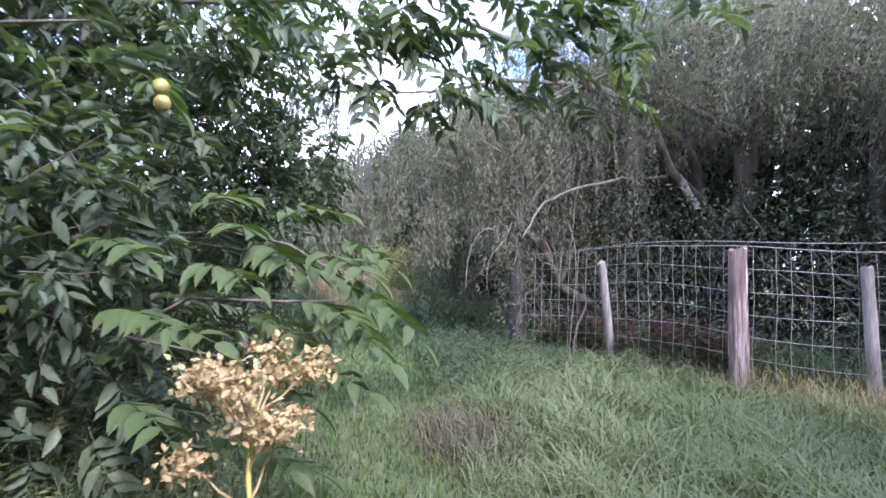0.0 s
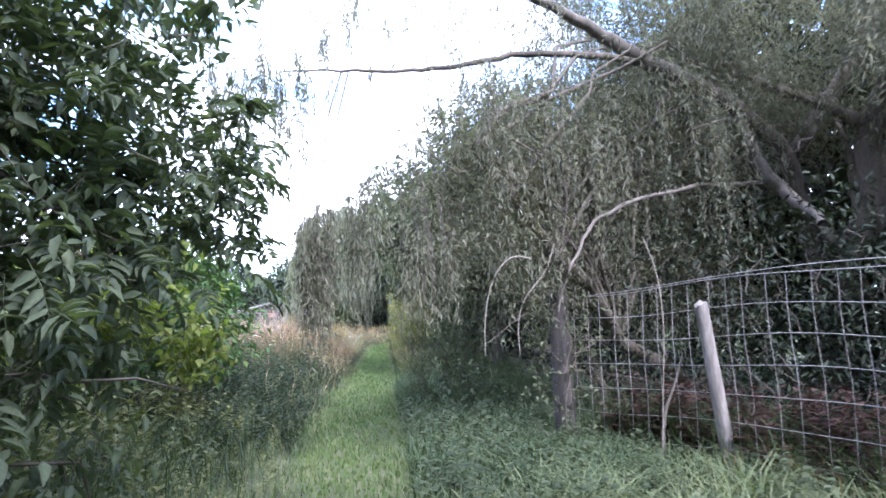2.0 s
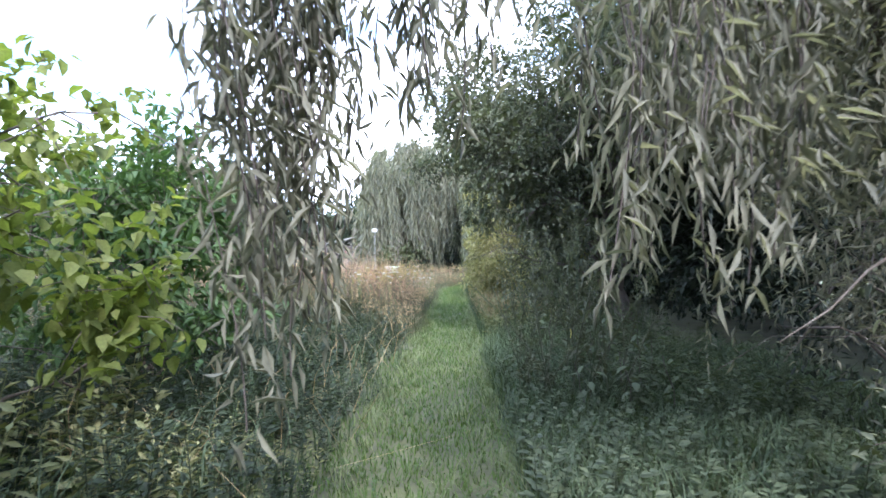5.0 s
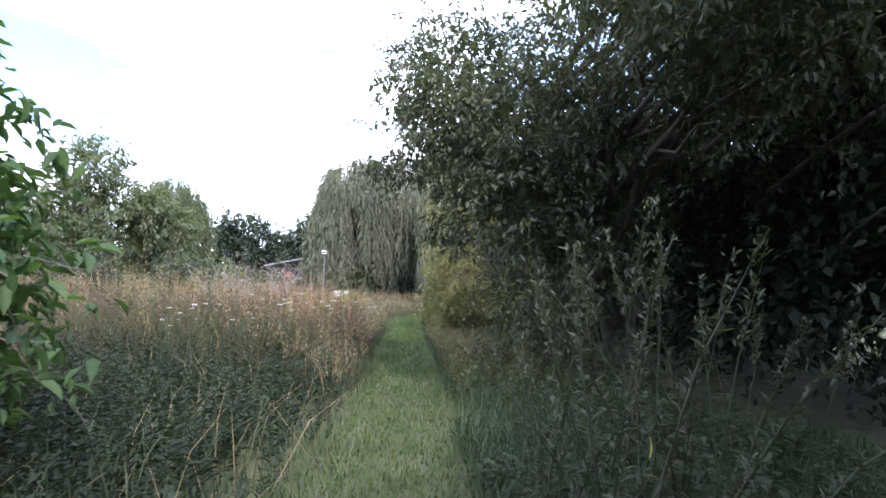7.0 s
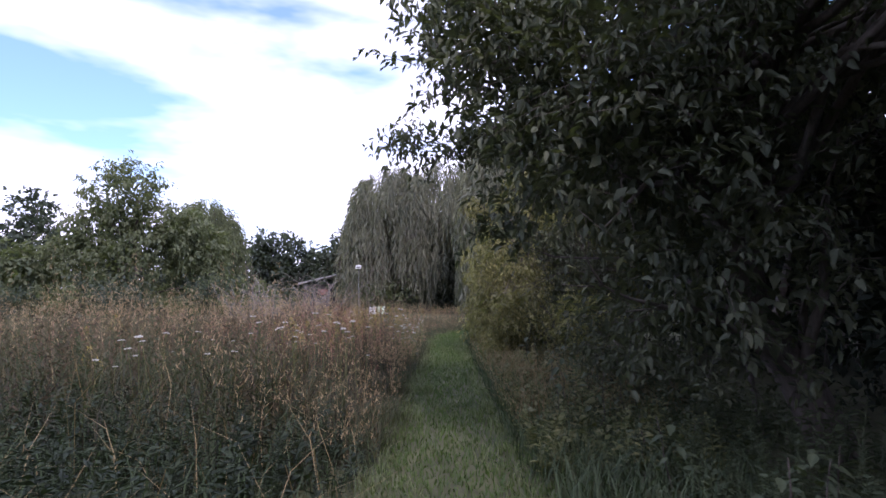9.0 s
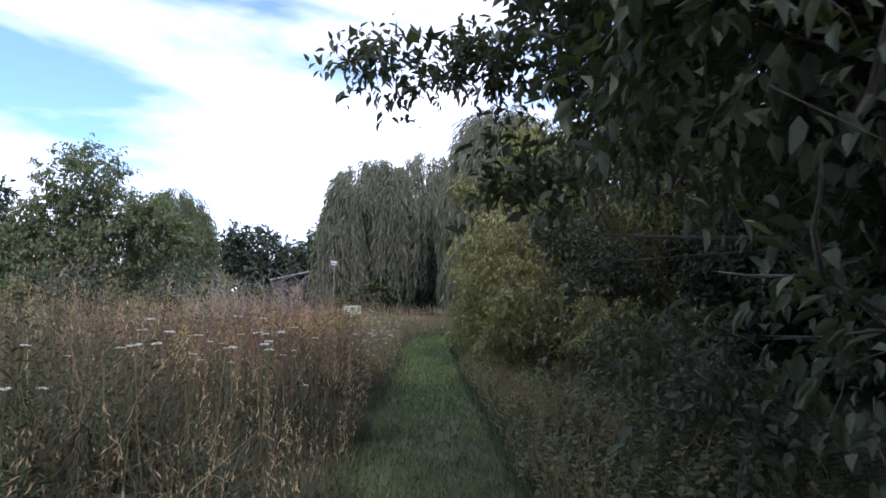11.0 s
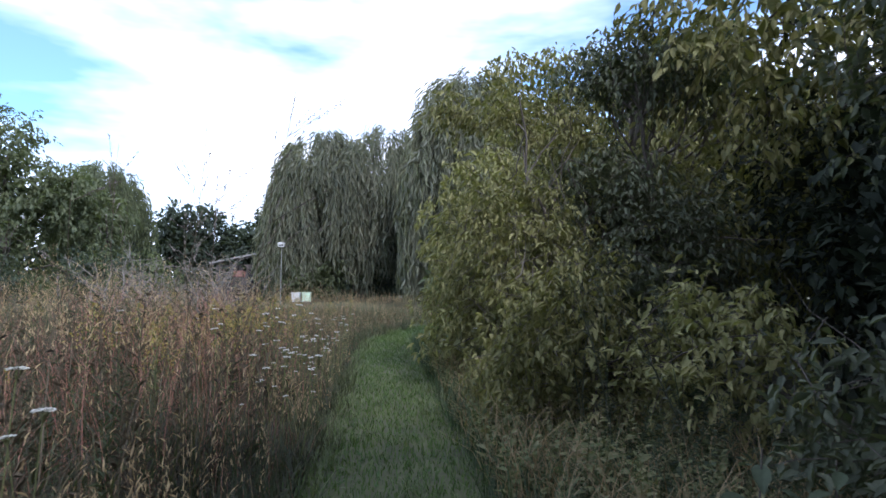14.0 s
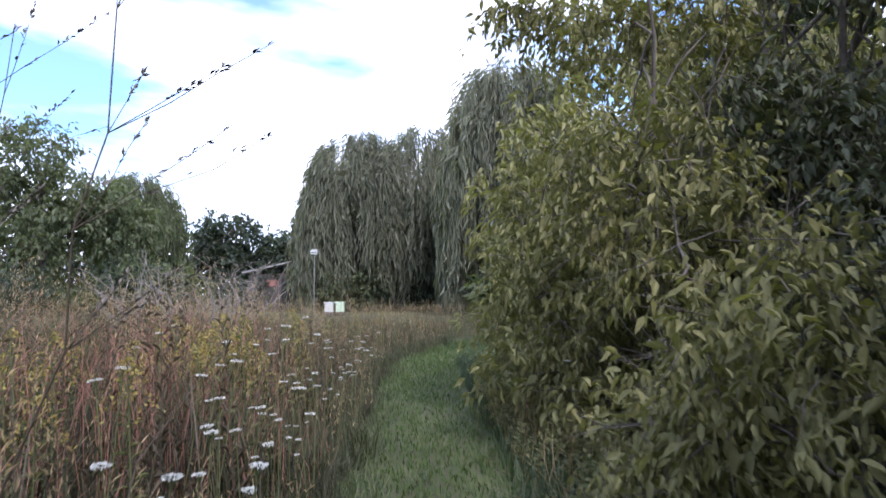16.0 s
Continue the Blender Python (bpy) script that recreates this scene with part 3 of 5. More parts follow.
stuff("meadow_straw", [(*blades(q, swell(q) * r.uniform(0.7, 1.15, len(q)), r.uniform(0.0025, 0.0055, len(q)), 0.7, r), 0)], M_FIELDTAN, "tall tan grass stems gone to seed", "grass")


# low dark blades added so that the meadow foot looks shaded
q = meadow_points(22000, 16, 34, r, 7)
stuff("meadow_foot_shade", [(*blades(q, swell(q) * r.uniform(0.25, 0.62, len(q)), r.uniform(0.008, 0.018, len(q)), 1.0, r), 0)], M_FOOTSHADE, "brown stems added at the meadow foot, coloured dark for its shade", "grass")


def plume_template(seed, n=16, length=0.32):
    q = rng(seed)
    s = q.uniform(0, 1, n)
    o = np.stack([q.normal(0, 0.012, n), q.normal(0, 0.012, n), s * length], 1)
    d = np.stack([q.normal(0, 0.6, n), q.normal(0, 0.6, n), np.full(n, 0.8)], 1)
    return leaves(LEAF2, o, d, q.uniform(0.025, 0.055, n), 0.11, q)


q = meadow_points(15000, 14.5, 50, r, 30)
q = q[r.uniform(0, 1, len(q)) < 0.35 + 0.6 * (np.sin(q[:, 0] * 0.9 + q[:, 1] * 0.35) * np.cos(q[:, 1] * 0.6 - q[:, 0] * 0.3) > -0.1)]
tops = q + np.stack([r.normal(0, 0.05, len(q)), r.normal(0, 0.05, len(q)), swell(q) * r.uniform(0.75, 1.1, len(q))], 1)
stuff("seed_heads", [(*plants(plume_template(5, 10), tops, r.uniform(0.7, 1.2, len(q)), r), 0)], M_SEED, "hazy reddish brown grass seed heads", "grass")
q = meadow_points(900, 16, 36, r, 9)
q = q[q[:, 1] < 36]
stuff("withered_weeds", [(*plants(W_NARROW, q, swell(q) * r.uniform(0.5, 1.0, len(q)), r, 0.45), 0)], M_DRYWEED, "withered brown narrow-leaved weeds", "weeds")
q = meadow_points(1700, 15, 40, r, 10)
stuff("meadow_weeds", [(*plants(W_NARROW, q, swell(q) * r.uniform(0.45, 0.85, len(q)), r, 0.6), 0)], M_WEED, "leafy dull green meadow weeds", "weeds")


# tufts and clover that the mower left on the path
r = rng(35)
ny = r.uniform(0.5, 40, 520)
side = np.where(r.uniform(0, 1, 520) < 0.5, PATH_L + np.abs(r.normal(0, 0.14, 520)), PATH_R - np.abs(r.normal(0, 0.14, 520)))
side[:120] = r.uniform(PATH_L, PATH_R, 120)
pt = np.repeat(np.stack([side + shift(ny), ny, 0 * ny], 1), 16, 0) + r.normal(0, 1, (520 * 16, 3)) * (0.05, 0.07, 0)
stuff("path_tufts", [(*blades(pt, np.repeat(r.uniform(0.07, 0.24, 520), 16) * r.uniform(0.5, 1.1, len(pt)), 0.006, 1.3, r), 0)], M_LONGGRASS, "loose grass tufts along the mown path edge", "grass")
pc = np.stack([r.uniform(PATH_L + 0.1, PATH_R - 0.1, 420), r.uniform(0.5, 26, 420), np.zeros(420)], 1)
pc[:, 0] += shift(pc[:, 1])
stuff("path_clover", [(*plants(W_BROAD, pc, r.uniform(0.05, 0.11, 420), r, 1.4), 0)], M_SHRUB, "small broad-leaved weeds in the mown path", "weeds")
# brown stalks of last summer's weeds
wy = r.uniform(20.8, 25, 95)
wq = np.stack([-r.uniform(0.35, 3.6, 95) + PATH_L + shift(wy), wy, 0 * wy], 1)
stuff("brown_stalks", [(*plants(W_NARROW, wq, r.uniform(0.8, 1.4, 95), r, 0.35), 0), (*blades(wq, r.uniform(1.1, 1.6, 95), 0.007, 0.4, r), 0)], M_DRYWEED, "tall brown withered weed stalks in the meadow", "weeds")
# unmown grass of the fields around
r = rng(34)
p = area(26000, -22, 20, -14, 40, r)
p = p[(p[:, 0] < -5.5) | (p[:, 0] > 7.5) | (p[:, 1] < -0.8)]
stuff("field_grass", [(*blades(p, r.uniform(0.15, 0.5, len(p)), 0.03, 1.0, r), 0)], M_VERGE, "rough unmown grass of the surrounding field", "grass")
# rank grass between the brush and the fence
r = rng(32)
s0 = r.uniform(0, 1, 4200)
gy = 1.8 + 7.3 * s0
gx = np.interp(gy, [1.6, 3.4, 4.75, 5.6, 7.3, 8.9], [6.9, 5.75, 5.0, 4.12, 3.5, 2.62]) + r.uniform(0.05, 1.0, 4200)
bg = np.stack([gx, gy, 0 * gx], 1)
stuff("rank_grass", [(*blades(bg, r.uniform(0.25, 0.85, 4200), 0.008, 1.0, r), 0)], M_VERGE, "rank green grass behind the fence", "grass")

br_y = r.uniform(5.9, 8.7, 420)
br_x = np.interp(br_y, [1.6, 3.4, 4.75, 5.6, 7.3, 8.9], [6.9, 5.75, 5.0, 4.12, 3.5, 2.62]) + r.uniform(0.18, 0.9, 420)
stuff("dead_bracken", [(*plants(W_BROAD, np.stack([br_x, br_y, 0 * br_x], 1), r.uniform(0.3, 0.8, 420), r, 1.1), 0)], M_REDLEAF, "dead red-brown bracken behind the fence", "weeds")
# tussocks that lean over the path edge
r = rng(33)
ty = r.uniform(16.5, 36, 75)
tx = PATH_L + shift(ty) + r.normal(-0.1, 0.1, 75)
tus = np.repeat(np.stack([tx, ty, 0 * tx], 1), 45, 0) + r.normal(0, 1, (75 * 45, 3)) * (0.09, 0.12, 0)
stuff("edge_tussocks", [(*blades(tus, np.repeat(r.uniform(0.18, 0.5, 75), 45) * r.uniform(0.6, 1.1, len(tus)), 0.006, 1.1, r), 0)], M_FIELDGREEN, "grass tussocks leaning over the path edge", "grass")
# ---- trees and shrubs ----
# walnut over the start of the path
W_BASE = (-3.4, 4.6, 0)
walnut = tree("walnut_tree", W_BASE, [(-3.4, 4.6, 4.2, 2.6, 2.6, 2.2), (-2.4, 5.4, 2.4, 1.6, 1.5, 1.7), (-2.6, 3.2, 3.6, 1.7, 1.6, 1.3), (-1.6, 5.6, 3.6, 1.2, 1.2, 1.0), (-4.2, 3.0, 2.0, 1.6, 1.6, 1.6), (-1.9, 2.4, 1.5, 0.9, 0.8, 0.8), (-3.0, 6.9, 2.2, 1.3, 1.2, 1.8), (-2.2, 7.2, 3.5, 1.1, 1.0, 1.0), (-2.6, 1.6, 3.4, 1.5, 1.2, 1.0), (-3.6, 1.8, 1.4, 1.3, 1.3, 1.4), (-1.55, 5.5, 1.4, 0.8, 0.6, 1.1), (-1.35, 5.6, 2.7, 0.75, 0.6, 0.9), (-2.4, 5.2, 0.9, 0.9, 0.7, 0.8), (-1.5, 5.7, 4.4, 1.1, 0.9, 0.8), (-0.95, 6.45, 2.6, 0.6, 0.4, 0.6), (-1.5, 5.9, 2.4, 0.6, 0.5, 0.9), (-1.0, 5.55, 1.15, 0.5, 0.38, 0.8), (-0.9, 5.7, 3.4, 0.7, 0.5, 0.5), (-0.9, 6.3, 2.15, 0.42, 0.38, 0.45), (-1.1, 5.75, 1.6, 0.45, 0.4, 0.5)],
              "walnut tree with dark compound leaves overhanging the path", M_WALNUT, 0.10, 0.45, 1650, 22, 0.16, 41, 0.16, droop=0.6, limbs=40)
tree("young_maple", (-2.9, 9.7, 0), [(-2.9, 9.7, 1.9, 0.7, 0.7, 0.6), (-2.0, 9.8, 1.5, 0.6, 0.6, 0.5), (-3.7, 10.0, 2.2, 0.9, 0.8, 0.6), (-2.5, 10.2, 2.5, 0.6, 0.6, 0.4), (-3.3, 9.5, 1.2, 0.9, 0.7, 0.5), (-1.7, 9.9, 1.1, 0.4, 0.4, 0.4), (-4.6, 10.0, 1.6, 0.8, 0.8, 0.9)],
     "young maple with bright yellow-green leaves", M_LIT, 0.12, 0.75, 230, 15, 0.14, 42, 0.05, limbs=30, category="tree", low=0.4)
tree("elder_shrub", (-2.7, 11.9, 0), [(-2.6, 11.9, 1.3, 0.95, 0.9, 1.0), (-2.6, 12.0, 2.2, 0.75, 0.7, 0.75), (-3.7, 12.2, 1.6, 0.9, 0.9, 1.2)],
     "tall green elder shrub beside the path", M_SHRUB, 0.14, 0.42, 420, 16, 0.16, 43, 0.05, limbs=30, category="shrub", low=0.2)

# old willow behind the fence
tree("crack_willow", (7.2, 10.4, 0), [(6.4, 9.8, 5.2, 3.0, 2.4, 1.6), (4.3, 9.6, 5.6, 1.8, 1.6, 1.2), (8.5, 8.0, 4.4, 2.6, 2.6, 2.2), (6.2, 11.0, 3.6, 2.0, 1.5, 2.4), (7.4, 7.4, 4.8, 1.8, 1.5, 1.2), (5.0, 7.6, 5.6, 1.8, 1.2, 0.8), (8.0, 5.0, 3.8, 1.8, 1.8, 2.0), (9.5, 7.5, 1.8, 1.6, 3.0, 1.6)],
     "old grey-green willow leaning over the fence", M_WILLOW, 0.10, 0.16, 2600, 26, 0.24, 44, 0.3, template=LEAF2, droop=1.0, limbs=5, bark=M_BARK, inner=5500)
weeping("willow_curtain", (5.4, 10.9, 0), [(1.5, 8.2, 3.0, 0.45, 0.3, 0.8), (2.1, 9.1, 2.9, 0.6, 0.5, 1.2), (2.0, 8.5, 3.4, 0.6, 0.3, 0.9), (2.9, 9.4, 3.3, 1.0, 0.6, 1.5), (4.2, 9.7, 3.6, 1.6, 0.8, 1.6), (3.4, 9.0, 3.9, 1.2, 0.8, 1.2)],
        "willow with thin hanging strands above the grass", M_WILLOW, 120, 45, 0.085, 0.016, 0.12, 0.045, (0.8, 2.8), 0.5, limbs=30, per=6, bunch=0.14, wild=0.6)
tree("willow_shrub", (3.6, 10.2, 0), [(1.1, 8.15, 3.0, 0.5, 0.3, 0.6), (1.15, 8.1, 2.1, 0.35, 0.25, 0.45), (1.45, 8.3, 2.7, 0.5, 0.3, 0.8), (1.9, 8.5, 3.5, 0.8, 0.4, 0.8), (2.0, 8.6, 2.2, 0.5, 0.35, 0.8), (2.35, 9.3, 2.5, 0.7, 0.5, 1.1), (2.9, 9.8, 3.0, 1.1, 0.7, 1.4), (4.2, 10.0, 3.3, 1.5, 0.8, 1.5), (3.3, 9.5, 4.0, 1.2, 0.8, 0.9), (4.6, 9.8, 1.8, 1.2, 0.6, 0.9), (2.95, 10.0, 1.5, 0.6, 0.5, 0.8)],
     "untidy grey-green willow shrub beside the fence corner", M_WILLOW, 0.08, 0.2, 1500, 26, 0.17, 57, 0.06, template=LEAF2, droop=0.5, limbs=24, inner=2500, category="shrub", low=0.5)
tree("bramble", (2.5, 8.72, 0), [(2.35, 8.7, 0.7, 0.32, 0.25, 0.6), (2.75, 8.72, 1.25, 0.35, 0.22, 0.45), (2.25, 8.8, 1.5, 0.25, 0.2, 0.3), (3.0, 8.6, 0.5, 0.4, 0.3, 0.45)],
     "straggling bramble grown over the corner post", M_DARKLEAF, 0.07, 0.45, 55, 11, 0.1, 58, 0.012, droop=0.4, limbs=6, category="shrub", low=0.05)
weeping("willow_overhang", (8.4, 7.6, 0), [(7.6, 7.0, 4.4, 2.0, 1.6, 1.6), (7.9, 5.0, 3.8, 1.8, 1.6, 1.6), (5.4, 10.4, 4.4, 1.8, 0.9, 1.5), (7.0, 9.8, 5.2, 2.2, 1.6, 1.8), (4.0, 10.2, 5.6, 1.5, 1.2, 1.2), (9.0, 6.5, 2.6, 1.4, 2.4, 2.2)],
        "willow with pale narrow leaves hanging above the fence", M_WILLOW, 520, 46, 0.10, 0.017, 0.2, 0.05, (0.4, 1.6), 1.6, limbs=7, per=7, bunch=0.18, wild=0.6)

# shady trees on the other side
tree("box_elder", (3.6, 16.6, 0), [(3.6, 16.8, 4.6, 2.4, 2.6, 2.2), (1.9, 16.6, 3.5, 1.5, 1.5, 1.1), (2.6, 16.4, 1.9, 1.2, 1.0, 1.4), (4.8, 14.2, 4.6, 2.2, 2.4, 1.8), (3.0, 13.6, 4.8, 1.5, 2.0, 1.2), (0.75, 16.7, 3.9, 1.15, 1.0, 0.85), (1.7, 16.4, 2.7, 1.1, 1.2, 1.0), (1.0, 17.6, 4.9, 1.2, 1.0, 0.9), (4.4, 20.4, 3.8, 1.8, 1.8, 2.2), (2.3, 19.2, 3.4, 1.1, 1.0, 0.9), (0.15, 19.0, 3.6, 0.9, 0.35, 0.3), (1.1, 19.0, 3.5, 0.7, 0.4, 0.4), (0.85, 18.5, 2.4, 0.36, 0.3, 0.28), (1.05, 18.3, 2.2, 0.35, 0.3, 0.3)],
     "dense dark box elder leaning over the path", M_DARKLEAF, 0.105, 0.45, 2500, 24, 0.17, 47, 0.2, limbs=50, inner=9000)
# the dark inside of the grove is put into the leaf colour
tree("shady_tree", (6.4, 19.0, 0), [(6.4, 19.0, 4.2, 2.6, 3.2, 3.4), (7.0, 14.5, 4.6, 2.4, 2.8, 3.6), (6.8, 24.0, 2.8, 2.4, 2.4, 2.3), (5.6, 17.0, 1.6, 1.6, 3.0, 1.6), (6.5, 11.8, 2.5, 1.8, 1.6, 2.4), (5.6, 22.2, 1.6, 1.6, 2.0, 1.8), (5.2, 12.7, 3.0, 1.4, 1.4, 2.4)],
     "dense grove tree with leaf colour darkened for deep shade", M_SHADELEAF, 0.16, 0.5, 1500, 22, 0.3, 48, 0.25, limbs=30, inner=15000, template=LEAF2)
tree("box_elder", (4.9, 29.4, 0), [(4.9, 28.6, 2.4, 1.7, 1.8, 2.2), (5.2, 29.2, 4.8, 1.8, 1.8, 1.3), (6.2, 26.4, 2.8, 1.8, 2.0, 2.2), (3.4, 29.7, 5.6, 1.4, 1.2, 0.9), (4.2, 25.6, 1.6, 1.2, 1.2, 1.5), (4.6, 24.0, 4.6, 1.6, 1.4, 1.6)],
     "leafy green box elder at the path bend", M_ELDERLEAF, 0.15, 0.42, 1150, 20, 0.22, 49, 0.16, droop=1.1, limbs=50, inner=2500)
tree("box_elder", (2.4, 25.0, 0), [(1.5, 23.1, 1.0, 0.45, 0.5, 0.65), (1.95, 23.3, 1.15, 0.5, 0.45, 0.75), (1.45, 23.3, 0.4, 0.5, 0.55, 0.4), (1.75, 24.4, 2.0, 0.7, 0.7, 0.7), (1.3, 24.8, 3.6, 0.65, 0.4, 0.28), (2.2, 24.7, 3.4, 0.6, 0.4, 0.35), (1.5, 26.0, 1.6, 0.6, 1.0, 1.4)],
     "box elder with drooping olive leaves down to the path", M_ELDERLEAF, 0.088, 0.38, 560, 22, 0.125, 59, 0.035, droop=1.0, limbs=45, inner=500, low=0.1)
# right part of the olive box elder; the darker leaf colour paints its shade
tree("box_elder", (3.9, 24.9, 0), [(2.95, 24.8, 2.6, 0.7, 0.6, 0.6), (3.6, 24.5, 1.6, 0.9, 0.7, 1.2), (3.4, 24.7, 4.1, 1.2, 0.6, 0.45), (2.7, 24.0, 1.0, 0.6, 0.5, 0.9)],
     "box elder coloured darker green for the shade of its neighbours", M_DARKLEAF, 0.10, 0.4, 520, 22, 0.18, 60, 0.06, droop=0.9, limbs=30, inner=1800, low=0.1)
tree("yellowing_bush", (2.3, 27.0, 0), [(2.1, 27.0, 1.7, 1.5, 1.4, 1.7), (2.9, 26.6, 2.9, 1.1, 1.1, 1.2), (1.6, 26.4, 0.8, 1.0, 1.2, 0.8), (2.9, 25.0, 1.2, 1.1, 1.0, 1.2), (3.6, 26.0, 2.2, 1.2, 1.1, 1.6), (1.9, 27.4, 3.2, 0.7, 0.7, 0.8)],
     "rounded bush with yellowing green leaves", M_BUSH, 0.12, 0.36, 900, 22, 0.14, 50, 0.06, droop=0.9, limbs=40, inner=1800, category="shrub", low=0.1)
tree("low_bush", (2.3, 23.4, 0), [(2.3, 23.4, 0.6, 0.8, 0.9, 0.6), (2.9, 22.6, 0.8, 0.8, 0.8, 0.8), (1.7, 24.6, 0.45, 0.5, 0.8, 0.45)],
     "low straggling bush with dull yellow-green leaves", M_BUSH, 0.1, 0.4, 260, 18, 0.13, 55, 0.03, droop=0.7, limbs=16, inner=200, category="shrub", low=0.05)
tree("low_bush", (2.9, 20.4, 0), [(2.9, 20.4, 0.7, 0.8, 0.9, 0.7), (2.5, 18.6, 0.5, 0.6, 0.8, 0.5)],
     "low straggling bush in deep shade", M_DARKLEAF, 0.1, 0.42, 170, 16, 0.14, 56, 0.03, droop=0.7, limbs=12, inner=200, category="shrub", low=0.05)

# far trees
weeping("weeping_willow", (-1.5, 64, 0), [(-4.9, 64, 8.0, 4.0, 4.0, 6.4), (0.4, 64.5, 8.2, 5.0, 4.5, 6.4), (-7.0, 63.5, 5.6, 2.4, 3.0, 4.7), (4.6, 63.5, 7.0, 3.8, 3.5, 6.2)], "large weeping willow with hanging grey-green strands", M_WEEPING, 470, 51, 0.75, 0.05, 0.5, 0.42, (1.5, 9.5), 0.4, "weeping willows", per=17, bunch=0.36, gap=-0.55, core=3500)
weeping("weeping_willow", (6.0, 53, 0), [(5.6, 53, 8.4, 4.0, 4.0, 6.6), (9.5, 54, 7.0, 4.0, 4.0, 5.2)], "tall weeping willow behind the bushes", M_WEEPING, 330, 52, 0.75, 0.05, 0.5, 0.42, (1.5, 9.5), 0.4, "weeping willows", per=17, bunch=0.36, gap=-0.55, core=3500)
tree("white_willow", (-31, 66, 0), [(-32.0, 66, 12.5, 3.6, 3.5, 3.6), (-34.5, 66, 9.0, 3.0, 3.0, 3.2), (-29.0, 66, 9.0, 3.0, 3.0, 3.2), (-26.0, 67, 8.0, 2.6, 3.0, 3.4), (-37.5, 66, 5.5, 2.8, 3.0, 3.6), (-31, 65, 5.0, 4.0, 3.0, 3.6), (-24.0, 68, 6.5, 2.4, 2.6, 3.8)],
     "rounded pale green willow across the meadow", M_FARLEAF, 0.5, 0.4, 700, 26, 0.55, 53, 0.4, template=LEAF2, droop=0.9, limbs=12, inner=900, group="far trees")
weeping("weeping_willow", (-27, 76, 0), [(-28, 76, 8.2, 3.6, 4.0, 5.6)], "rounded willow across the meadow", M_FARLEAF, 220, 54, 0.45, 0.1, 0.5, 0.3, (2.0, 6), 0.6, "far trees")


def far_tree(x, y, w, h, seed, mat, label="tree in the far tree line"):
    r = rng(seed)
    blobs = [(x + r.uniform(-0.5, 0.5) * w, y + r.uniform(-0.3, 0.3) * w, h * r.uniform(0.35, 0.8), w * r.uniform(0.3, 0.5), w * 0.4, h * r.uniform(0.16, 0.26)) for _ in range(6)]
    blobs.append((x, y, h * 0.35, w * 0.6, w * 0.5, h * 0.33))
    return tree("far_tree", (x, y, 0), blobs, label, mat, 0.6, 0.55, 190, 22, 0.5, seed, 0.22, template=LEAF2, limbs=3, inner=500, group="far trees")


for k, (x, y, w, h, mt) in enumerate([(-53, 82, 7, 20, M_FARDARK), (-44, 84, 6, 15, M_FARDARK), (-58, 80, 7, 17, M_FARDARK), (-36, 88, 6, 9.5, M_FARDARK), (-24, 88, 5, 11.3, M_FARDARK),
                                      (-19, 90, 5, 11.0, M_FARDARK), (-14, 88, 5, 11.3, M_FARDARK), (-10, 86, 4, 10.5, M_FARDARK), (-30, 86, 6, 10, M_FARDARK), (-42, 64, 5, 7.5, M_FARLEAF),
                                      (-66, 78, 8, 14, M_FARDARK), (16, 60, 7, 12, M_FARDARK), (24, 55, 8, 13, M_FARDARK), (13, 42, 5, 9, M_FARLEAF), (12, 33, 5, 9, M_FARDARK), (7.0, 44, 4.0, 5.5, M_FARLEAF), (10, 48, 5, 8, M_FARLEAF), (4.8, 46, 2.6, 3.4, M_FARLEAF), (-3, 70, 6, 8, M_FARDARK), (3, 69, 6, 8, M_FARDARK), (8, 66, 6, 8, M_FARDARK)]):
    far_tree(x, y, w, h, 100 + k, mt)


def thicket(x, y, w, h, seed, mat, label, size=0.3):
    r = rng(seed)
    blobs = [(x + r.uniform(-0.6, 0.6) * w, y + r.uniform(-0.3, 0.3) * w, h * r.uniform(0.3, 0.6), w * 0.4, w * 0.4, h * 0.36) for _ in range(4)]
    return tree("far_shrub", (x, y, 0), blobs, label, mat, size, 0.45, 120, 16, 0.4, seed, 0.06, template=LEAF2, limbs=0, inner=250, category="shrub", group="far shrubs")


for k in range(26):
    q = rng(200 + k)
    thicket((-48 + 3.1 * k if k < 18 else -58 + 6 * (k - 18)) + q.uniform(-1, 1), (60 if k < 18 else 72) + q.uniform(-3, 4) + (0 if k < 11 else 3), 4.4, q.uniform(2.8, 4.6), 200 + k, (M_FARLEAF, M_FARDARK)[k % 2], "thick shrub behind the meadow")
# grove trees added round and behind, mostly unseen, to block sun and sky
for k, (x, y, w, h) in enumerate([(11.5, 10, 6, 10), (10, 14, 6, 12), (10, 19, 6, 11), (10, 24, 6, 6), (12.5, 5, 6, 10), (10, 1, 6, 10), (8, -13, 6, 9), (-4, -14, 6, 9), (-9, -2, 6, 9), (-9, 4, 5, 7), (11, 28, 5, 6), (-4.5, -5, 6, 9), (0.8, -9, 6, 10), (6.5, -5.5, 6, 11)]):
    tree("added_grove_tree", (x, y, 0), [(x, y, h * 0.55, w * 0.55, w * 0.55, h * 0.42), (x - 1, y - 1, h * 0.3, w * 0.5, w * 0.6, h * 0.3)], "added grove tree that blocks light, leaves coloured shade-dark", M_SHADELEAF, 0.3, 0.5, 380, 18, 0.45, 300 + k, 0.2, template=LEAF2, limbs=5, inner=2400, group="grove trees")


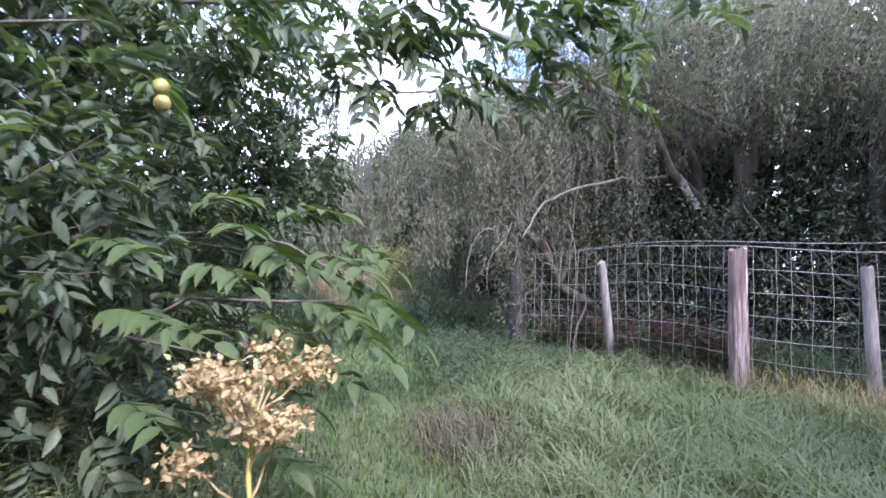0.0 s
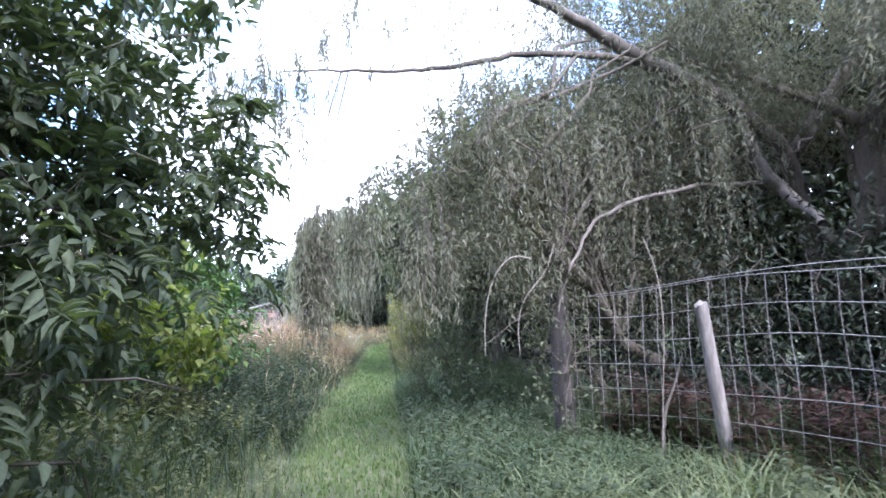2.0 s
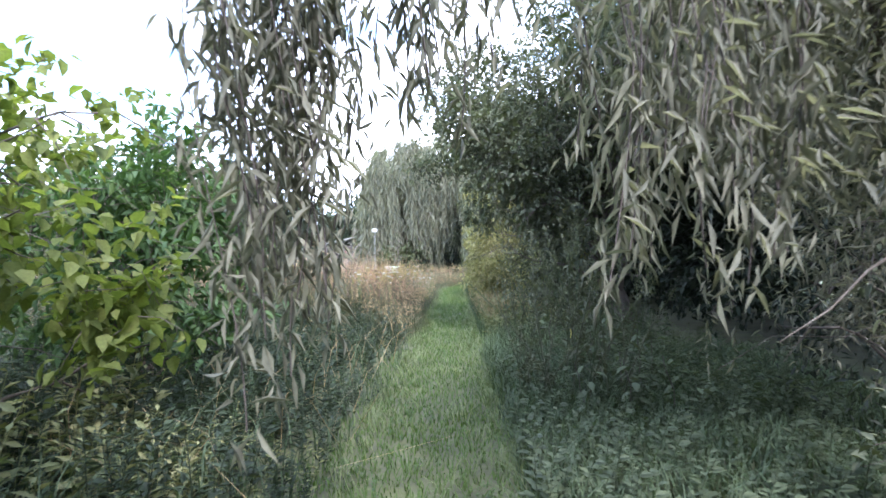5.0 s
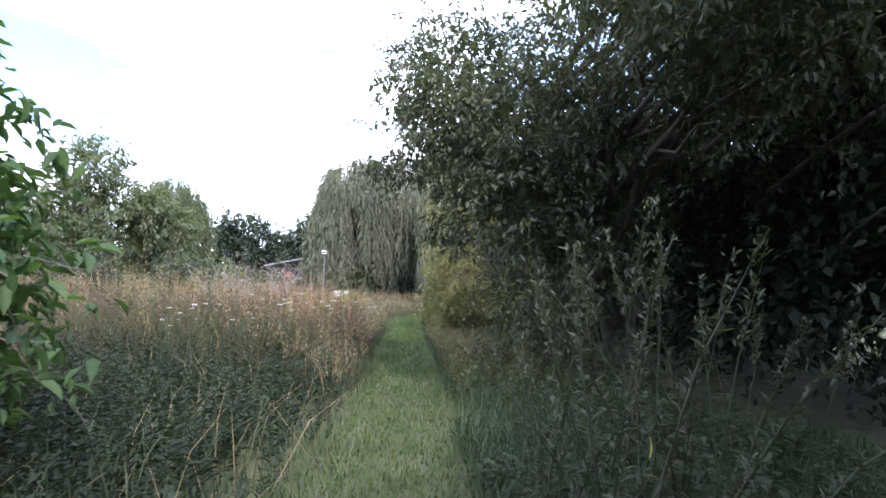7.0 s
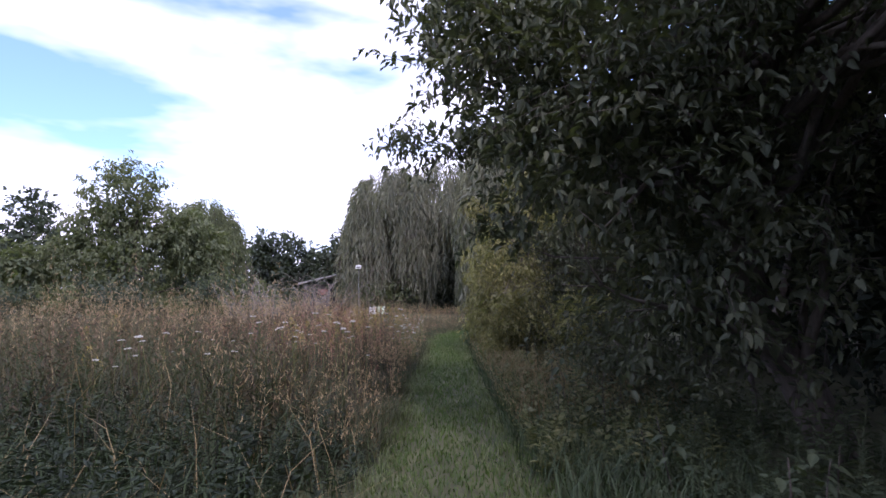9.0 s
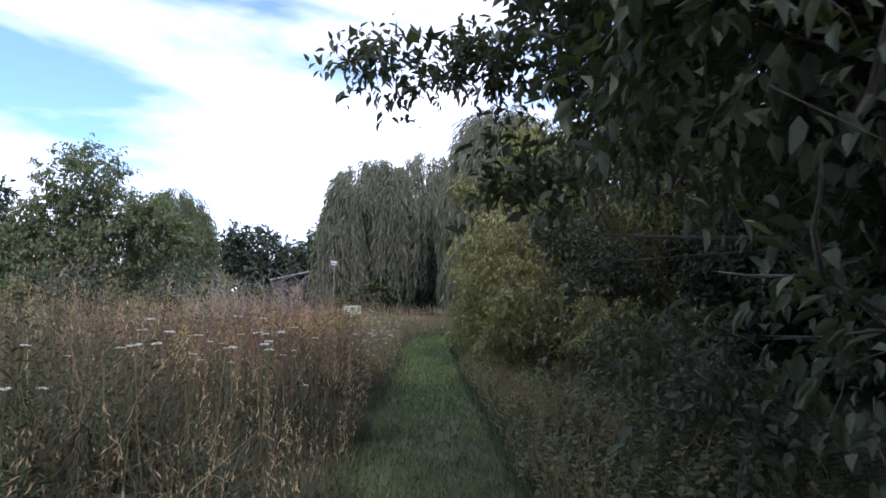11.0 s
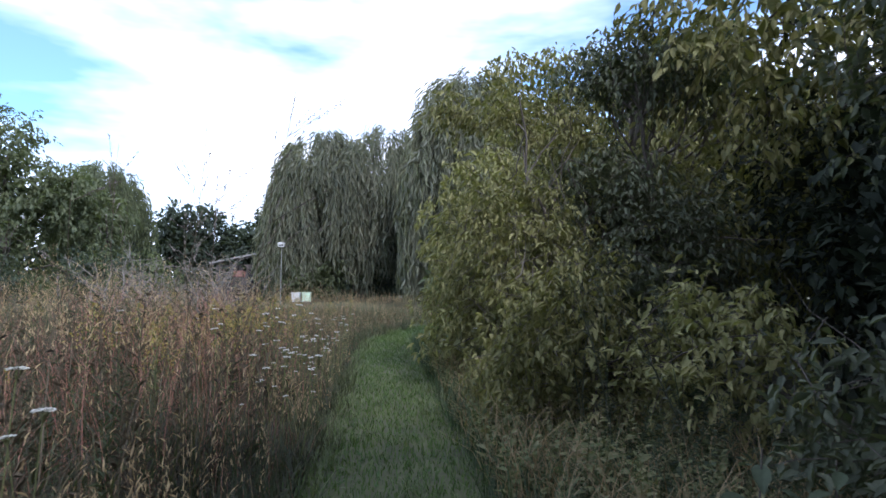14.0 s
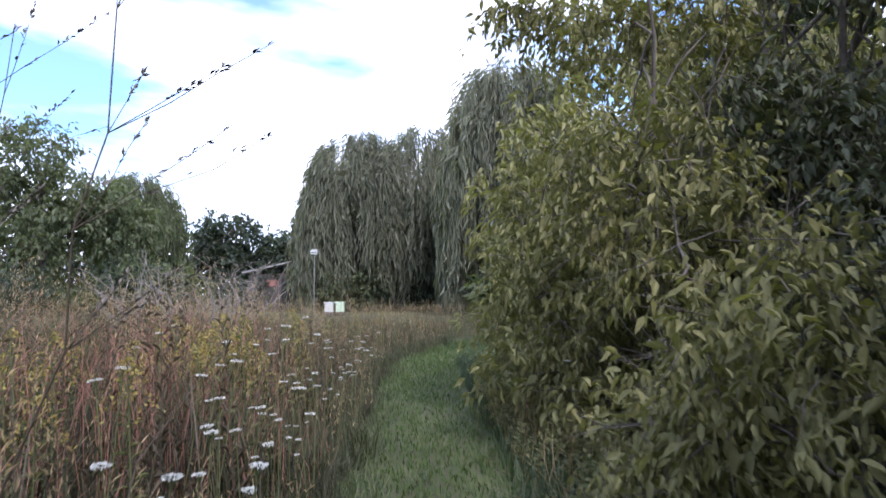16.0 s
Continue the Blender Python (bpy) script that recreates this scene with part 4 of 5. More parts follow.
# near-black leaves paint the dark hollow behind the fence
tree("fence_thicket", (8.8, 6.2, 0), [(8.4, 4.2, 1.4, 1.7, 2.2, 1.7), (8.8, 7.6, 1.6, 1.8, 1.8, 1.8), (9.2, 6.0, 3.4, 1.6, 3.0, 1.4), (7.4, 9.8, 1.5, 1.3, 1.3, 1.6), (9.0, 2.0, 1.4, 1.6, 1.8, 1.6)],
     "thicket behind the wire fence with leaves coloured shade-dark", M_SHADELEAF, 0.13, 0.45, 900, 20, 0.25, 320, 0.08, template=LEAF2, limbs=12, inner=5000, category="shrub", low=0.05)


# ---- old limb and arching branch ----
limb = thing("broken_limb", (7.1, 10.2, 0), "bare broken willow limb arching over the fence", "branch")
LB = np.array((7.1, 10.2, 0.0))
r = rng(61)


def limb_part(name, pts, radii, mat, label=""):
    pts = np.array(pts, float)
    s = np.linspace(0, len(pts) - 1, len(pts) * 4)
    fine = np.stack([np.interp(s, np.arange(len(pts)), pts[:, i]) for i in range(3)], 1)
    fine[1:-1] = (fine[:-2] + fine[1:-1] * 2 + fine[2:]) / 4
    fine += r.normal(0, 0.012, fine.shape)
    return part(name, [(*tube(fine - LB, np.interp(np.linspace(0, 1, len(fine)), np.linspace(0, 1, len(radii)), radii), 8), 0)], mat, limb, label)


limb_part("main_limb", [(7.1, 10.2, 0.0), (6.9, 10.1, 2.0), (6.4, 9.8, 3.6), (5.18, 9.3, 4.28), (3.94, 9.0, 4.6), (3.25, 8.8, 4.87), (2.21, 8.4, 5.12), (1.0, 8.0, 5.3)], (0.16, 0.14, 0.12, 0.10, 0.09, 0.05, 0.02), M_BARK, "dark bark")
limb_part("stub", [(5.3, 9.35, 4.1), (5.64, 9.4, 3.3), (5.87, 9.3, 3.0), (5.55, 8.4, 2.4)], (0.06, 0.085, 0.08, 0.06), M_DEADWOOD, "bare pale dead wood")
limb_part("arch", [(5.8, 9.55, 3.16), (4.6, 9.1, 3.05), (3.43, 8.64, 2.75), (2.8, 8.3, 2.45), (2.40, 8.0, 1.95), (2.25, 8.0, 1.5)], (0.032, 0.027, 0.022, 0.015, 0.008), M_DEADWOOD, "bare pale dead wood")
limb_part("side_branch", [(3.94, 9.0, 4.6), (2.9, 8.7, 4.55), (2.03, 8.6, 4.47), (1.4, 8.5, 4.25), (0.88, 8.4, 4.17), (0.2, 8.3, 4.1), (-0.5, 8.2, 4.0)], (0.05, 0.04, 0.03, 0.02, 0.008), M_BARK, "dark bark")
limb_part("upright", [(6.4, 9.8, 3.6), (7.4, 9.6, 5.0), (7.9, 9.3, 6.4)], (0.11, 0.09, 0.05), M_BARK, "dark bark")
# bare hanging twigs
for k in range(12):
    a = np.array((r.uniform(2.0, 6.0), r.uniform(7.6, 9.6), r.uniform(1.6, 3.6)))
    e = a + np.array((r.normal(0, 0.35), r.normal(0, 0.2), -r.uniform(0.3, 1.0)))
    part("twig", [(*tube(bent(a, e, r, 6, sag=0.15, wobble=0.1) - LB, np.linspace(0.008, 0.002, 6), 5), 0)], M_BRUSH, limb)

# thin canes that arch down beside the fence corner
for pts in ([(1.36, 7.2, 1.14), (1.36, 7.2, 1.37), (1.4, 7.2, 1.65), (1.49, 7.2, 1.85), (1.63, 7.2, 1.97), (1.78, 7.2, 1.93)], [(1.65, 7.2, 1.14), (1.64, 7.2, 1.37), (1.69, 7.2, 1.58), (1.84, 7.2, 1.75), (1.92, 7.2, 1.85), (1.99, 7.2, 2.06)], [(2.82, 7.2, 0.27), (2.87, 7.2, 0.85), (2.92, 7.2, 1.31), (2.9, 7.2, 1.78), (2.79, 7.2, 2.09)]):
    pts = np.array(pts)
    for _ in range(3):
        mid = (pts[:-1] * 3 + pts[1:]) / 4, (pts[:-1] + pts[1:] * 3) / 4
        pts = np.concatenate([pts[:1], np.stack(mid, 1).reshape(-1, 3), pts[-1:]])
    part("cane", [(*tube(pts - LB, np.linspace(0.004, 0.0065, len(pts)), 5), 0)], M_TWIG, limb)

# strands that hang across the view of the path
hang = thing("hanging_willow_twigs", (0.1, 8.6, 4.1), "hanging willow twigs with narrow leaves above the path", "branch")
HB = np.array((0.1, 8.6, 4.1))
chunks = []
r = rng(62)
for k in range(205):
    low, mid, high = k < 34, 34 <= k < 84, k >= 144
    if low:
        x, n, y0, z0 = r.uniform(-0.24, 0.03), int(r.uniform(10, 21)), r.uniform(7.7, 8.2), 2.55 - r.uniform(0, 0.35)
    elif mid:
        x, n, y0 = r.uniform(0.05, 1.3), int(r.uniform(5, 13)), r.uniform(7.6, 8.1)
        z0 = (1.74 if x < 0.65 else 1.3) + n * 0.062 + r.uniform(0, 0.45)
    elif high:
        x, n, y0 = r.uniform(-1.3, 2.6), int(r.uniform(4, 11)), r.uniform(7.7, 8.5)
        z0 = 4.3 + 0.12 * x + r.uniform(0, 0.55)
    else:
        x = r.choice([-1.1, -0.9, -0.7, -0.5, -0.35, 1.2, 1.7]) + r.normal(0, 0.12)
        n, y0, z0 = int(r.uniform(8, 22)), r.uniform(7.5, 8.2), 4.15 - r.uniform(0, 0.3)
    z = z0 - np.arange(n) * 0.062
    o = np.stack([x + 0.06 * np.sin(np.arange(n) * 0.2 + k), y0 + 0.03 * np.sin(z * 3 + k), z], 1)
    if low or mid:
        o = np.concatenate([[(0.2 + 0.6 * x, 8.35, 4.12), (0.1 + 0.8 * x, 8.25, 3.6)], o])
    elif high:
        o = np.concatenate([[(x + 0.3, 8.3, z0 + 0.05), (x + 0.1, y0 * 0.6 + 3.32, z0 + 0.06)], o])
    part("twig", [(*tube(o - HB, 0.0024, 3), 0)], M_BRUSH, hang)
    oo = np.repeat(o[2:], 4, 0) + r.normal(0, 0.025, (4 * (len(o) - 2), 3))
    chunks.append((*leaves(LEAF2, oo - HB, np.array([0, 0, -1.0]) + r.normal(0, 0.5, oo.shape), 0.09 * r.uniform(0.6, 1.2, len(oo)), 0.16, r), 0))
part("foliage", chunks, M_WILLOW, hang)

# ---- fence ----
FENCE = [(6.9, 1.6), (5.75, 3.4), (5.0, 4.75), (4.12, 5.6), (3.5, 7.3), (2.62, 8.9)]
FB = np.array((4.12, 5.6, 0.0))
fence = thing("wire_fence", tuple(FB), "old woven wire fence on weathered wooden posts", "fence")


def post(x, y, h, rad, lean, mat, label, seed, sides=12, gouge=0.0):
    q = rng(seed)
    z = np.linspace(-0.1, h, 14)
    a = np.linspace(0, 2 * np.pi, sides, endpoint=False)
    crack = 1 + gouge * np.sign(np.sin(a * 4 + 0.5)) * q.uniform(0.4, 1, sides)
    rad_z = rad * (1.05 - 0.12 * (z / h))
    jit = 1 + q.normal(0, 0.025, (14, sides))
    v = np.stack([x + lean[0] * z[:, None] / h + np.cos(a) * rad_z[:, None] * crack * jit, y + lean[1] * z[:, None] / h + np.sin(a) * rad_z[:, None] * crack * jit, z[:, None] + 0 * a], -1)
    v[-1, :, 2] += q.normal(0, 0.02 + gouge * 0.08, sides)
    v = np.concatenate([v.reshape(-1, 3), [(x + lean[0], y + lean[1], h + 0.005)]])
    i, j = np.meshgrid(np.arange(13), np.arange(sides), indexing="ij")
    f = np.stack([i * sides + j, i * sides + (j + 1) % sides, (i + 1) * sides + (j + 1) % sides, (i + 1) * sides + j], -1).reshape(-1, 4)
    c = np.array([(13 * sides + j, 13 * sides + (j + 1) % sides, 14 * sides) for j in range(sides)])
    return part("post", [(v - FB, f, 0), (v - FB, c, 0)], mat, fence, label)


post(5.08, 4.75, 1.48, 0.062, (-0.10, 0.0), M_POST, "round pale grey post", 1)
post(4.22, 5.62, 1.66, 0.105, (-0.02, 0.0), M_OLDPOST, "thick split weathered post", 2, 22, 0.16)
post(3.58, 7.45, 1.52, 0.06, (-0.22, -0.1), M_POST, "leaning pale grey post", 3)
post(2.58, 8.95, 1.72, 0.12, (-0.02, 0.0), M_DARKPOST, "thick dark corner post", 4, 14, 0.05)
post(6.4, 2.4, 1.5, 0.06, (0.05, 0.0), M_POST, "round pale grey post", 5)

r = rng(63)


def fence_top(s):
    return 1.70 + 0.05 * np.sin(s * 1.3)


fx = np.array([f[0] for f in FENCE]) + 0.08
fy = np.array([f[1] for f in FENCE])
fs = np.concatenate([[0], np.cumsum(np.hypot(np.diff(fx), np.diff(fy)))])


def fence_at(s, z):
    return np.stack([np.interp(s, fs, fx) + 0.02 * np.sin(s * 2.3 + z), np.interp(s, fs, fy) + 0 * s, z + 0 * s], -1) - FB


for k in range(7):
    s = np.linspace(0, fs[-1], 42)
    drop = 0.25 * k
    z = fence_top(s) - drop + 0.012 * np.sin(s * 3 + k)
    if fence_top(0) - drop > 0.1:
        part("horizontal_wire", [(*tube(fence_at(s, z), 0.0035 if k else 0.0045, 4), 0)], M_WIRE, fence)
wire_tops = np.arange(0.05, fs[-1], 0.18)
for s0 in wire_tops:
    s0 += r.normal(0, 0.012)
    z = np.linspace(0.08, float(fence_top(s0)) - 0.01 + (0.03 if r.rand() < 0.3 else 0), 7)
    part("vertical_wire", [(*tube(fence_at(s0 + 0.01 * np.sin(z * 6 + s0), z), 0.0036, 4), 0)], M_WIRE, fence)
s = np.linspace(0, fs[-1], 30)
part("top_wire", [(*tube(fence_at(s, fence_top(s) + 0.14 - 0.016 * s), 0.004, 4), 0)], M_WIRE, fence)
stick = part("fallen_stick", [(*tube(bent((3.05, 7.75, 0.0), (3.28, 7.6, 1.05), rng(9), 7, wobble=0.05), np.linspace(0.018, 0.008, 7), 6), 0)], M_DEADWOOD)
tagged(stick, "thin bare stick leaning on the wire fence", "stick")

# brush tangled behind the fence
r = rng(64)
br = thing("brush_pile", (5.6, 8.6, 0), "tangled grey brush and dead twigs behind the fence", "brush")
BB = np.array((5.6, 8.6, 0.0))
for k in range(190):
    s0 = r.uniform(0.5, fs[-1])
    a = np.array((np.interp(s0, fs, fx) + r.uniform(0.25, 2.2), np.interp(s0, fs, fy) + r.uniform(0.2, 0.8), r.uniform(0, 1.75)))
    part("twig", [(*tube(bent(a, a + np.array((r.normal(0, 0.5), r.normal(0, 0.4), r.uniform(0.2, 0.9))), r, 6, wobble=0.12) - BB, np.linspace(0.008, 0.002, 6), 4), 0)], M_BRUSH, br)
# leaf colour near black in place of the shade under the arch
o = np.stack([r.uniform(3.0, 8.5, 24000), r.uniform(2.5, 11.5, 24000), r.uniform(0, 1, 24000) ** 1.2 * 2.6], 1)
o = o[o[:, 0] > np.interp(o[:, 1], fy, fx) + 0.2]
part("foliage", [(*leaves(LEAF2, o - BB, r.normal(0, 1, o.shape), 0.10, 0.3, r), 0)], M_SHADELEAF, br)

# ---- things across the meadow ----
birdhouse = thing("birdhouse_pole", (-7.25, 58.9, 0), "white birdhouse on a tall thin pole", "birdhouse")
part("pole", [(*tube([(0, 0, -0.2), (0, 0, 2), (0.02, 0, 4.1)], 0.022, 8), 0)], M_POLE, birdhouse, "thin grey pole")


def box(x0, x1, y0, y1, z0, z1, bevel=0.01):
    bm = bmesh.new()
    bmesh.ops.create_cube(bm, size=1)
    for v in bm.verts:
        v.co = Vector(((x0 + x1) / 2 + v.co.x * (x1 - x0), (y0 + y1) / 2 + v.co.y * (y1 - y0), (z0 + z1) / 2 + v.co.z * (z1 - z0)))
    if bevel:
        bmesh.ops.bevel(bm, geom=bm.edges[:], offset=bevel, segments=1, affect="EDGES")
    return bm


part("house", box(-0.22, 0.22, -0.2, 0.2, 4.1, 4.32), M_WHITE, birdhouse)
part("opening", box(-0.16, 0.16, -0.212, -0.15, 4.17, 4.23, 0), M_DARKGAP, birdhouse)
bm = bmesh.new()
pv = [bm.verts.new(c) for c in ((-0.27, -0.25, 4.32), (0.27, -0.25, 4.32), (0.27, 0.25, 4.32), (-0.27, 0.25, 4.32), (-0.2, 0, 4.43), (0.2, 0, 4.43))]
for f in ((0, 1, 5, 4), (1, 2, 5), (2, 3, 4, 5), (3, 0, 4), (3, 2, 1, 0)):
    bm.faces.new([pv[k] for k in f])
part("roof", bm, M_WHITE, birdhouse)


def hive(x, y, mat, label):
    t = thing("beehive", (x, y, 0), label, "beehive", "beehives")
    part("stand", box(-0.28, 0.28, -0.28, 0.28, 0, 0.25), M_SHEDWOOD, t)
    part("lower_box", box(-0.26, 0.26, -0.26, 0.26, 0.25, 0.52), mat, t)
    part("upper_box", box(-0.255, 0.255, -0.255, 0.255, 0.525, 0.78), mat, t)
    part("lid", box(-0.29, 0.29, -0.29, 0.29, 0.78, 0.86), mat, t)
    return t


hive(-5.55, 55.0, M_WHITE, "white painted wooden beehive in the grass")
hive(-4.9, 55.2, M_PALEGREEN, "pale green wooden beehive in the grass")
shed = thing("shed", (-11.6, 66, 0), "small wooden shed with a slanting pale roof", "shed")
part("wall", box(-1.9, 1.7, -1.3, 1.3, 0, 3.0), M_SHEDWOOD, shed)
bm = box(-2.2, 2.0, -1.7, 1.7, -0.06, 0.06)
bmesh.ops.transform(bm, matrix=pose(-0.2, 0, 3.55, 0, -12, 0), verts=bm.verts[:])
part("roof", bm, M_ROOF, shed)
part("panel", box(-0.5, 0.45, -1.36, -1.29, 2.0, 2.5), M_RED, shed, "faded red panel")
part("opening", box(0.65, 1.3, -1.34, -1.29, 0.6, 2.6, 0), M_DARKGAP, shed)

# bare dead brush beyond the meadow
dead = thing("dead_brush", (-8.6, 42, 0), "heap of bare grey dead branches beyond the meadow", "brush")
q = rng(67)
for k in range(60):
    a = np.array((q.uniform(-2.4, 2.4), q.uniform(-1.2, 1.2), 0.0))
    e = a + np.array((q.normal(0, 1.0), q.normal(0, 0.6), q.uniform(1.3, 2.6)))
    line = bent(a, e, q, 7, wobble=0.1)
    br_ = part("branch", [(*tube(line, np.linspace(0.035, 0.008, 7), 5), 0)], M_TWIG, dead)
    for _ in range(3):
        c = line[q.randint(3, 7)]
        part("twig", [(*tube(bent(c, c + np.array((q.normal(0, 0.5), q.normal(0, 0.3), q.uniform(0.0, 0.7))), q, 4, wobble=0.1), np.linspace(0.012, 0.004, 4), 4), 0)], M_TWIG, br_)

# far wood that closes the view behind the meadow
r = rng(66)
n = 15000
o = np.stack([r.uniform(-110, 70, n), r.uniform(98, 108, n), r.uniform(0, 1, n) ** 0.9], 1)
o[:, 2] *= 7.5 + 1.5 * np.sin(o[:, 0] * 0.35) + 1.0 * np.sin(o[:, 0] * 0.9 + 1)
stuff("far_wood", [(*leaves(LEAF2, o, r.normal(0, 1, o.shape), 1.3, 0.6, r), 0)], M_FARDARK, "dark band of far woodland", "woodland")

# ---- walnut sprays near the path ----
LEAFLET = (np.array([(0, 0, 0), (-0.34, 0.14, 0.05), (-0.5, 0.36, 0.07), (-0.4, 0.64, 0.04), (-0.16, 0.88, -0.05), (0, 1.04, -0.14), (0.16, 0.88, -0.05), (0.4, 0.64, 0.04), (0.5, 0.36, 0.07), (0.34, 0.14, 0.05), (0, 0.36, 0.0), (0, 0.66, -0.05)]),
           np.array([(0, 10, 2, 1), (10, 11, 3, 2), (11, 5, 4, 3), (0, 9, 8, 10), (10, 8, 7, 11), (11, 7, 6, 5)]))


def compound(pairs, length, leaflet, q, template=LEAF4, ratio=0.4, droop=0.35):
    """A compound leaf along y that sags: points along the stalk, and origin, way and length of each leaflet."""
    s = np.linspace(0, 1, 7)
    stalk = np.stack([0 * s, s * length, -droop * length * s**2], 1)
    o, d, n = [], [], []
    for k in range(pairs):
        u = 0.25 + 0.7 * k / pairs
        c = np.array((0, u * length, -droop * length * u * u))
        for side in (-1, 1):
            o.append(c)
            d.append((side * 1.0 + q.normal(0, 0.12), 0.55 + q.normal(0, 0.2), -0.45 + q.normal(0, 0.22)))
            n.append(leaflet * (0.7 + 0.5 * math.sin(math.pi * (0.25 + 0.6 * u))) * q.uniform(0.85, 1.1))
    o.append(stalk[-1])
    d.append((0, 0.8, -0.6))
    n.append(leaflet * 1.1)
    return stalk, np.array(o), np.array(d), np.array(n)


def compound_template(seed, pairs=5, length=1.0, leaflet=0.36, ratio=0.36):
    q = rng(seed)
    stalk, o, d, n = compound(pairs, length, leaflet, q)
    v, f = leaves(LEAF4, o, d, n, ratio, q, wild=0.2)
    sv, sf = tube(stalk[::3], 0.008, 3)
    return np.concatenate([v, sv]), np.concatenate([f, sf + len(v)])


C_TEMPLATES = [compound_template(k) for k in (71, 72, 73)]


def sprays(boxes, r, toward=(0.6, -0.5, -0.2)):
    """Compound leaves in boxes (x0, x1, y0, y1, z0, z1, count, length)."""
    out = []
    for x0, x1, y0, y1, z0, z1, n, size in boxes:
        o = np.stack([r.uniform(x0, x1, n), r.uniform(y0, y1, n), r.uniform(z0, z1, n)], 1)
        d = unit(np.array(toward) + r.normal(0, 0.6, (n, 3)))
        x = unit(np.cross(d, np.array([0, 0, 1.0]) + r.normal(0, 0.25, (n, 3))))
        z = np.cross(x, d)
        L = (size * r.uniform(0.7, 1.25, n))[:, None]
        for k in range(3):
            out.append((*scatter(C_TEMPLATES[k], o[k::3], (x * L)[k::3], (d * L)[k::3], (z * L)[k::3]), 0))
    return out


r = rng(70)
WB = np.array(W_BASE, float)
boxes = [(-3.4, -1.1, 2.4, 4.6, 0.4, 2.6, 330, 0.34), (-4.6, -2.2, 1.8, 4.2, 1.2, 3.4, 260, 0.34), (-2.4, 1.5, 3.2, 3.8, 2.55, 3.2, 150, 0.32), (0.2, 2.2, 3.0, 4.4, 3.0, 3.7, 50, 0.34),
         (-1.9, -0.75, 5.1, 6.3, 1.5, 3.3, 130, 0.27), (-1.2, -0.3, 5.9, 6.6, 1.7, 2.6, 46, 0.26), (-2.6, -1.0, 5.0, 6.2, 0.4, 3.8, 190, 0.27), (-1.5, 0.6, 3.6, 5.2, 3.3, 4.0, 70, 0.3), (-1.1, -0.28, 6.2, 6.8, 2.0, 3.0, 110, 0.24)]
ch = [(v - WB, f, k) for v, f, k in sprays(boxes, r)]
tagged(part("outer_foliage", ch, M_WALNUT, walnut), kind="stuff")
# branches that carry them
for pts, rad in (([(-3.3, 4.6, 3.2), (-2.0, 3.9, 3.2), (-0.8, 3.4, 3.05), (0.6, 3.3, 3.2), (1.9, 3.6, 3.5)], 0.025), ([(-3.3, 4.6, 2.6), (-2.2, 5.6, 2.9), (-1.2, 6.2, 2.7), (-0.7, 6.5, 2.3)], 0.022),
                 ([(-3.3, 4.6, 1.8), (-2.2, 3.8, 1.8), (-1.2, 3.2, 1.6), (-0.5, 2.75, 1.5)], 0.02), ([(-3.3, 4.6, 1.2), (-2.2, 3.6, 1.2), (-1.2, 2.8, 1.1), (-0.65, 2.45, 1.05)], 0.018), ([(-1.2, 3.2, 1.6), (-0.75, 2.85, 1.62), (-0.4, 2.65, 1.55), (-0.1, 2.5, 1.38)], 0.009), ([(-1.2, 2.8, 1.1), (-0.8, 2.5, 1.3), (-0.35, 2.3, 1.3), (-0.15, 2.35, 1.3)], 0.009), ([(-3.3, 4.6, 2.2), (-2.6, 3.2, 2.4), (-1.8, 2.4, 2.4), (-1.0, 2.0, 2.3)], 0.02)):
    pts = np.array(pts, float)
    part("branch", [(*tube(pts - WB, np.linspace(rad, 0.005, len(pts)), 6), 0)], M_BARK, walnut)
me_leaflet = mesh_of("leaflet", [(LEAFLET[0] * (0.42, 1, 1), LEAFLET[1], 0)], [M_WALNUTNEAR])
me_old_leaflet = mesh_of("leaflet", [(LEAFLET[0] * (0.42, 1, 1), LEAFLET[1], 0)], [M_WALNUT])


def spray_part(at, way, length, leaflet, parent, base, seed, pairs=5):
    """One compound leaf whose leaflets are pieces."""
    q = rng(seed)
    d = unit(np.array(way, float))
    x = unit(np.cross(d, (0, 0, 1.0)))
    z = np.cross(x, d)
    B = np.stack([x, d, z], 1)
    stalk, o, dd, n = compound(pairs, length, leaflet, q)
    st = part("leaf_stalk", [(*tube(stalk @ B.T + np.array(at) - base, 0.002, 5), 0)], M_WALNUTNEAR, parent)
    for k in range(len(o)):
        y = unit(B @ dd[k])
        xx = unit(np.cross(y, np.array((0, 0, 1.0)) + q.normal(0, 0.25, 3)))
        zz = np.cross(xx, y)
        ob = new("leaflet", me_old_leaflet if at[1] > 5 else me_leaflet)
        ob.parent = st
        c = B @ o[k] + np.array(at) - base
        m = Matrix(((xx[0], y[0], zz[0], 0), (xx[1], y[1], zz[1], 0), (xx[2], y[2], zz[2], 0), (0, 0, 0, 1))) @ Matrix.Scale(n[k], 4)
        m.translation = Vector(c)
        ob.matrix_local = m
    return st


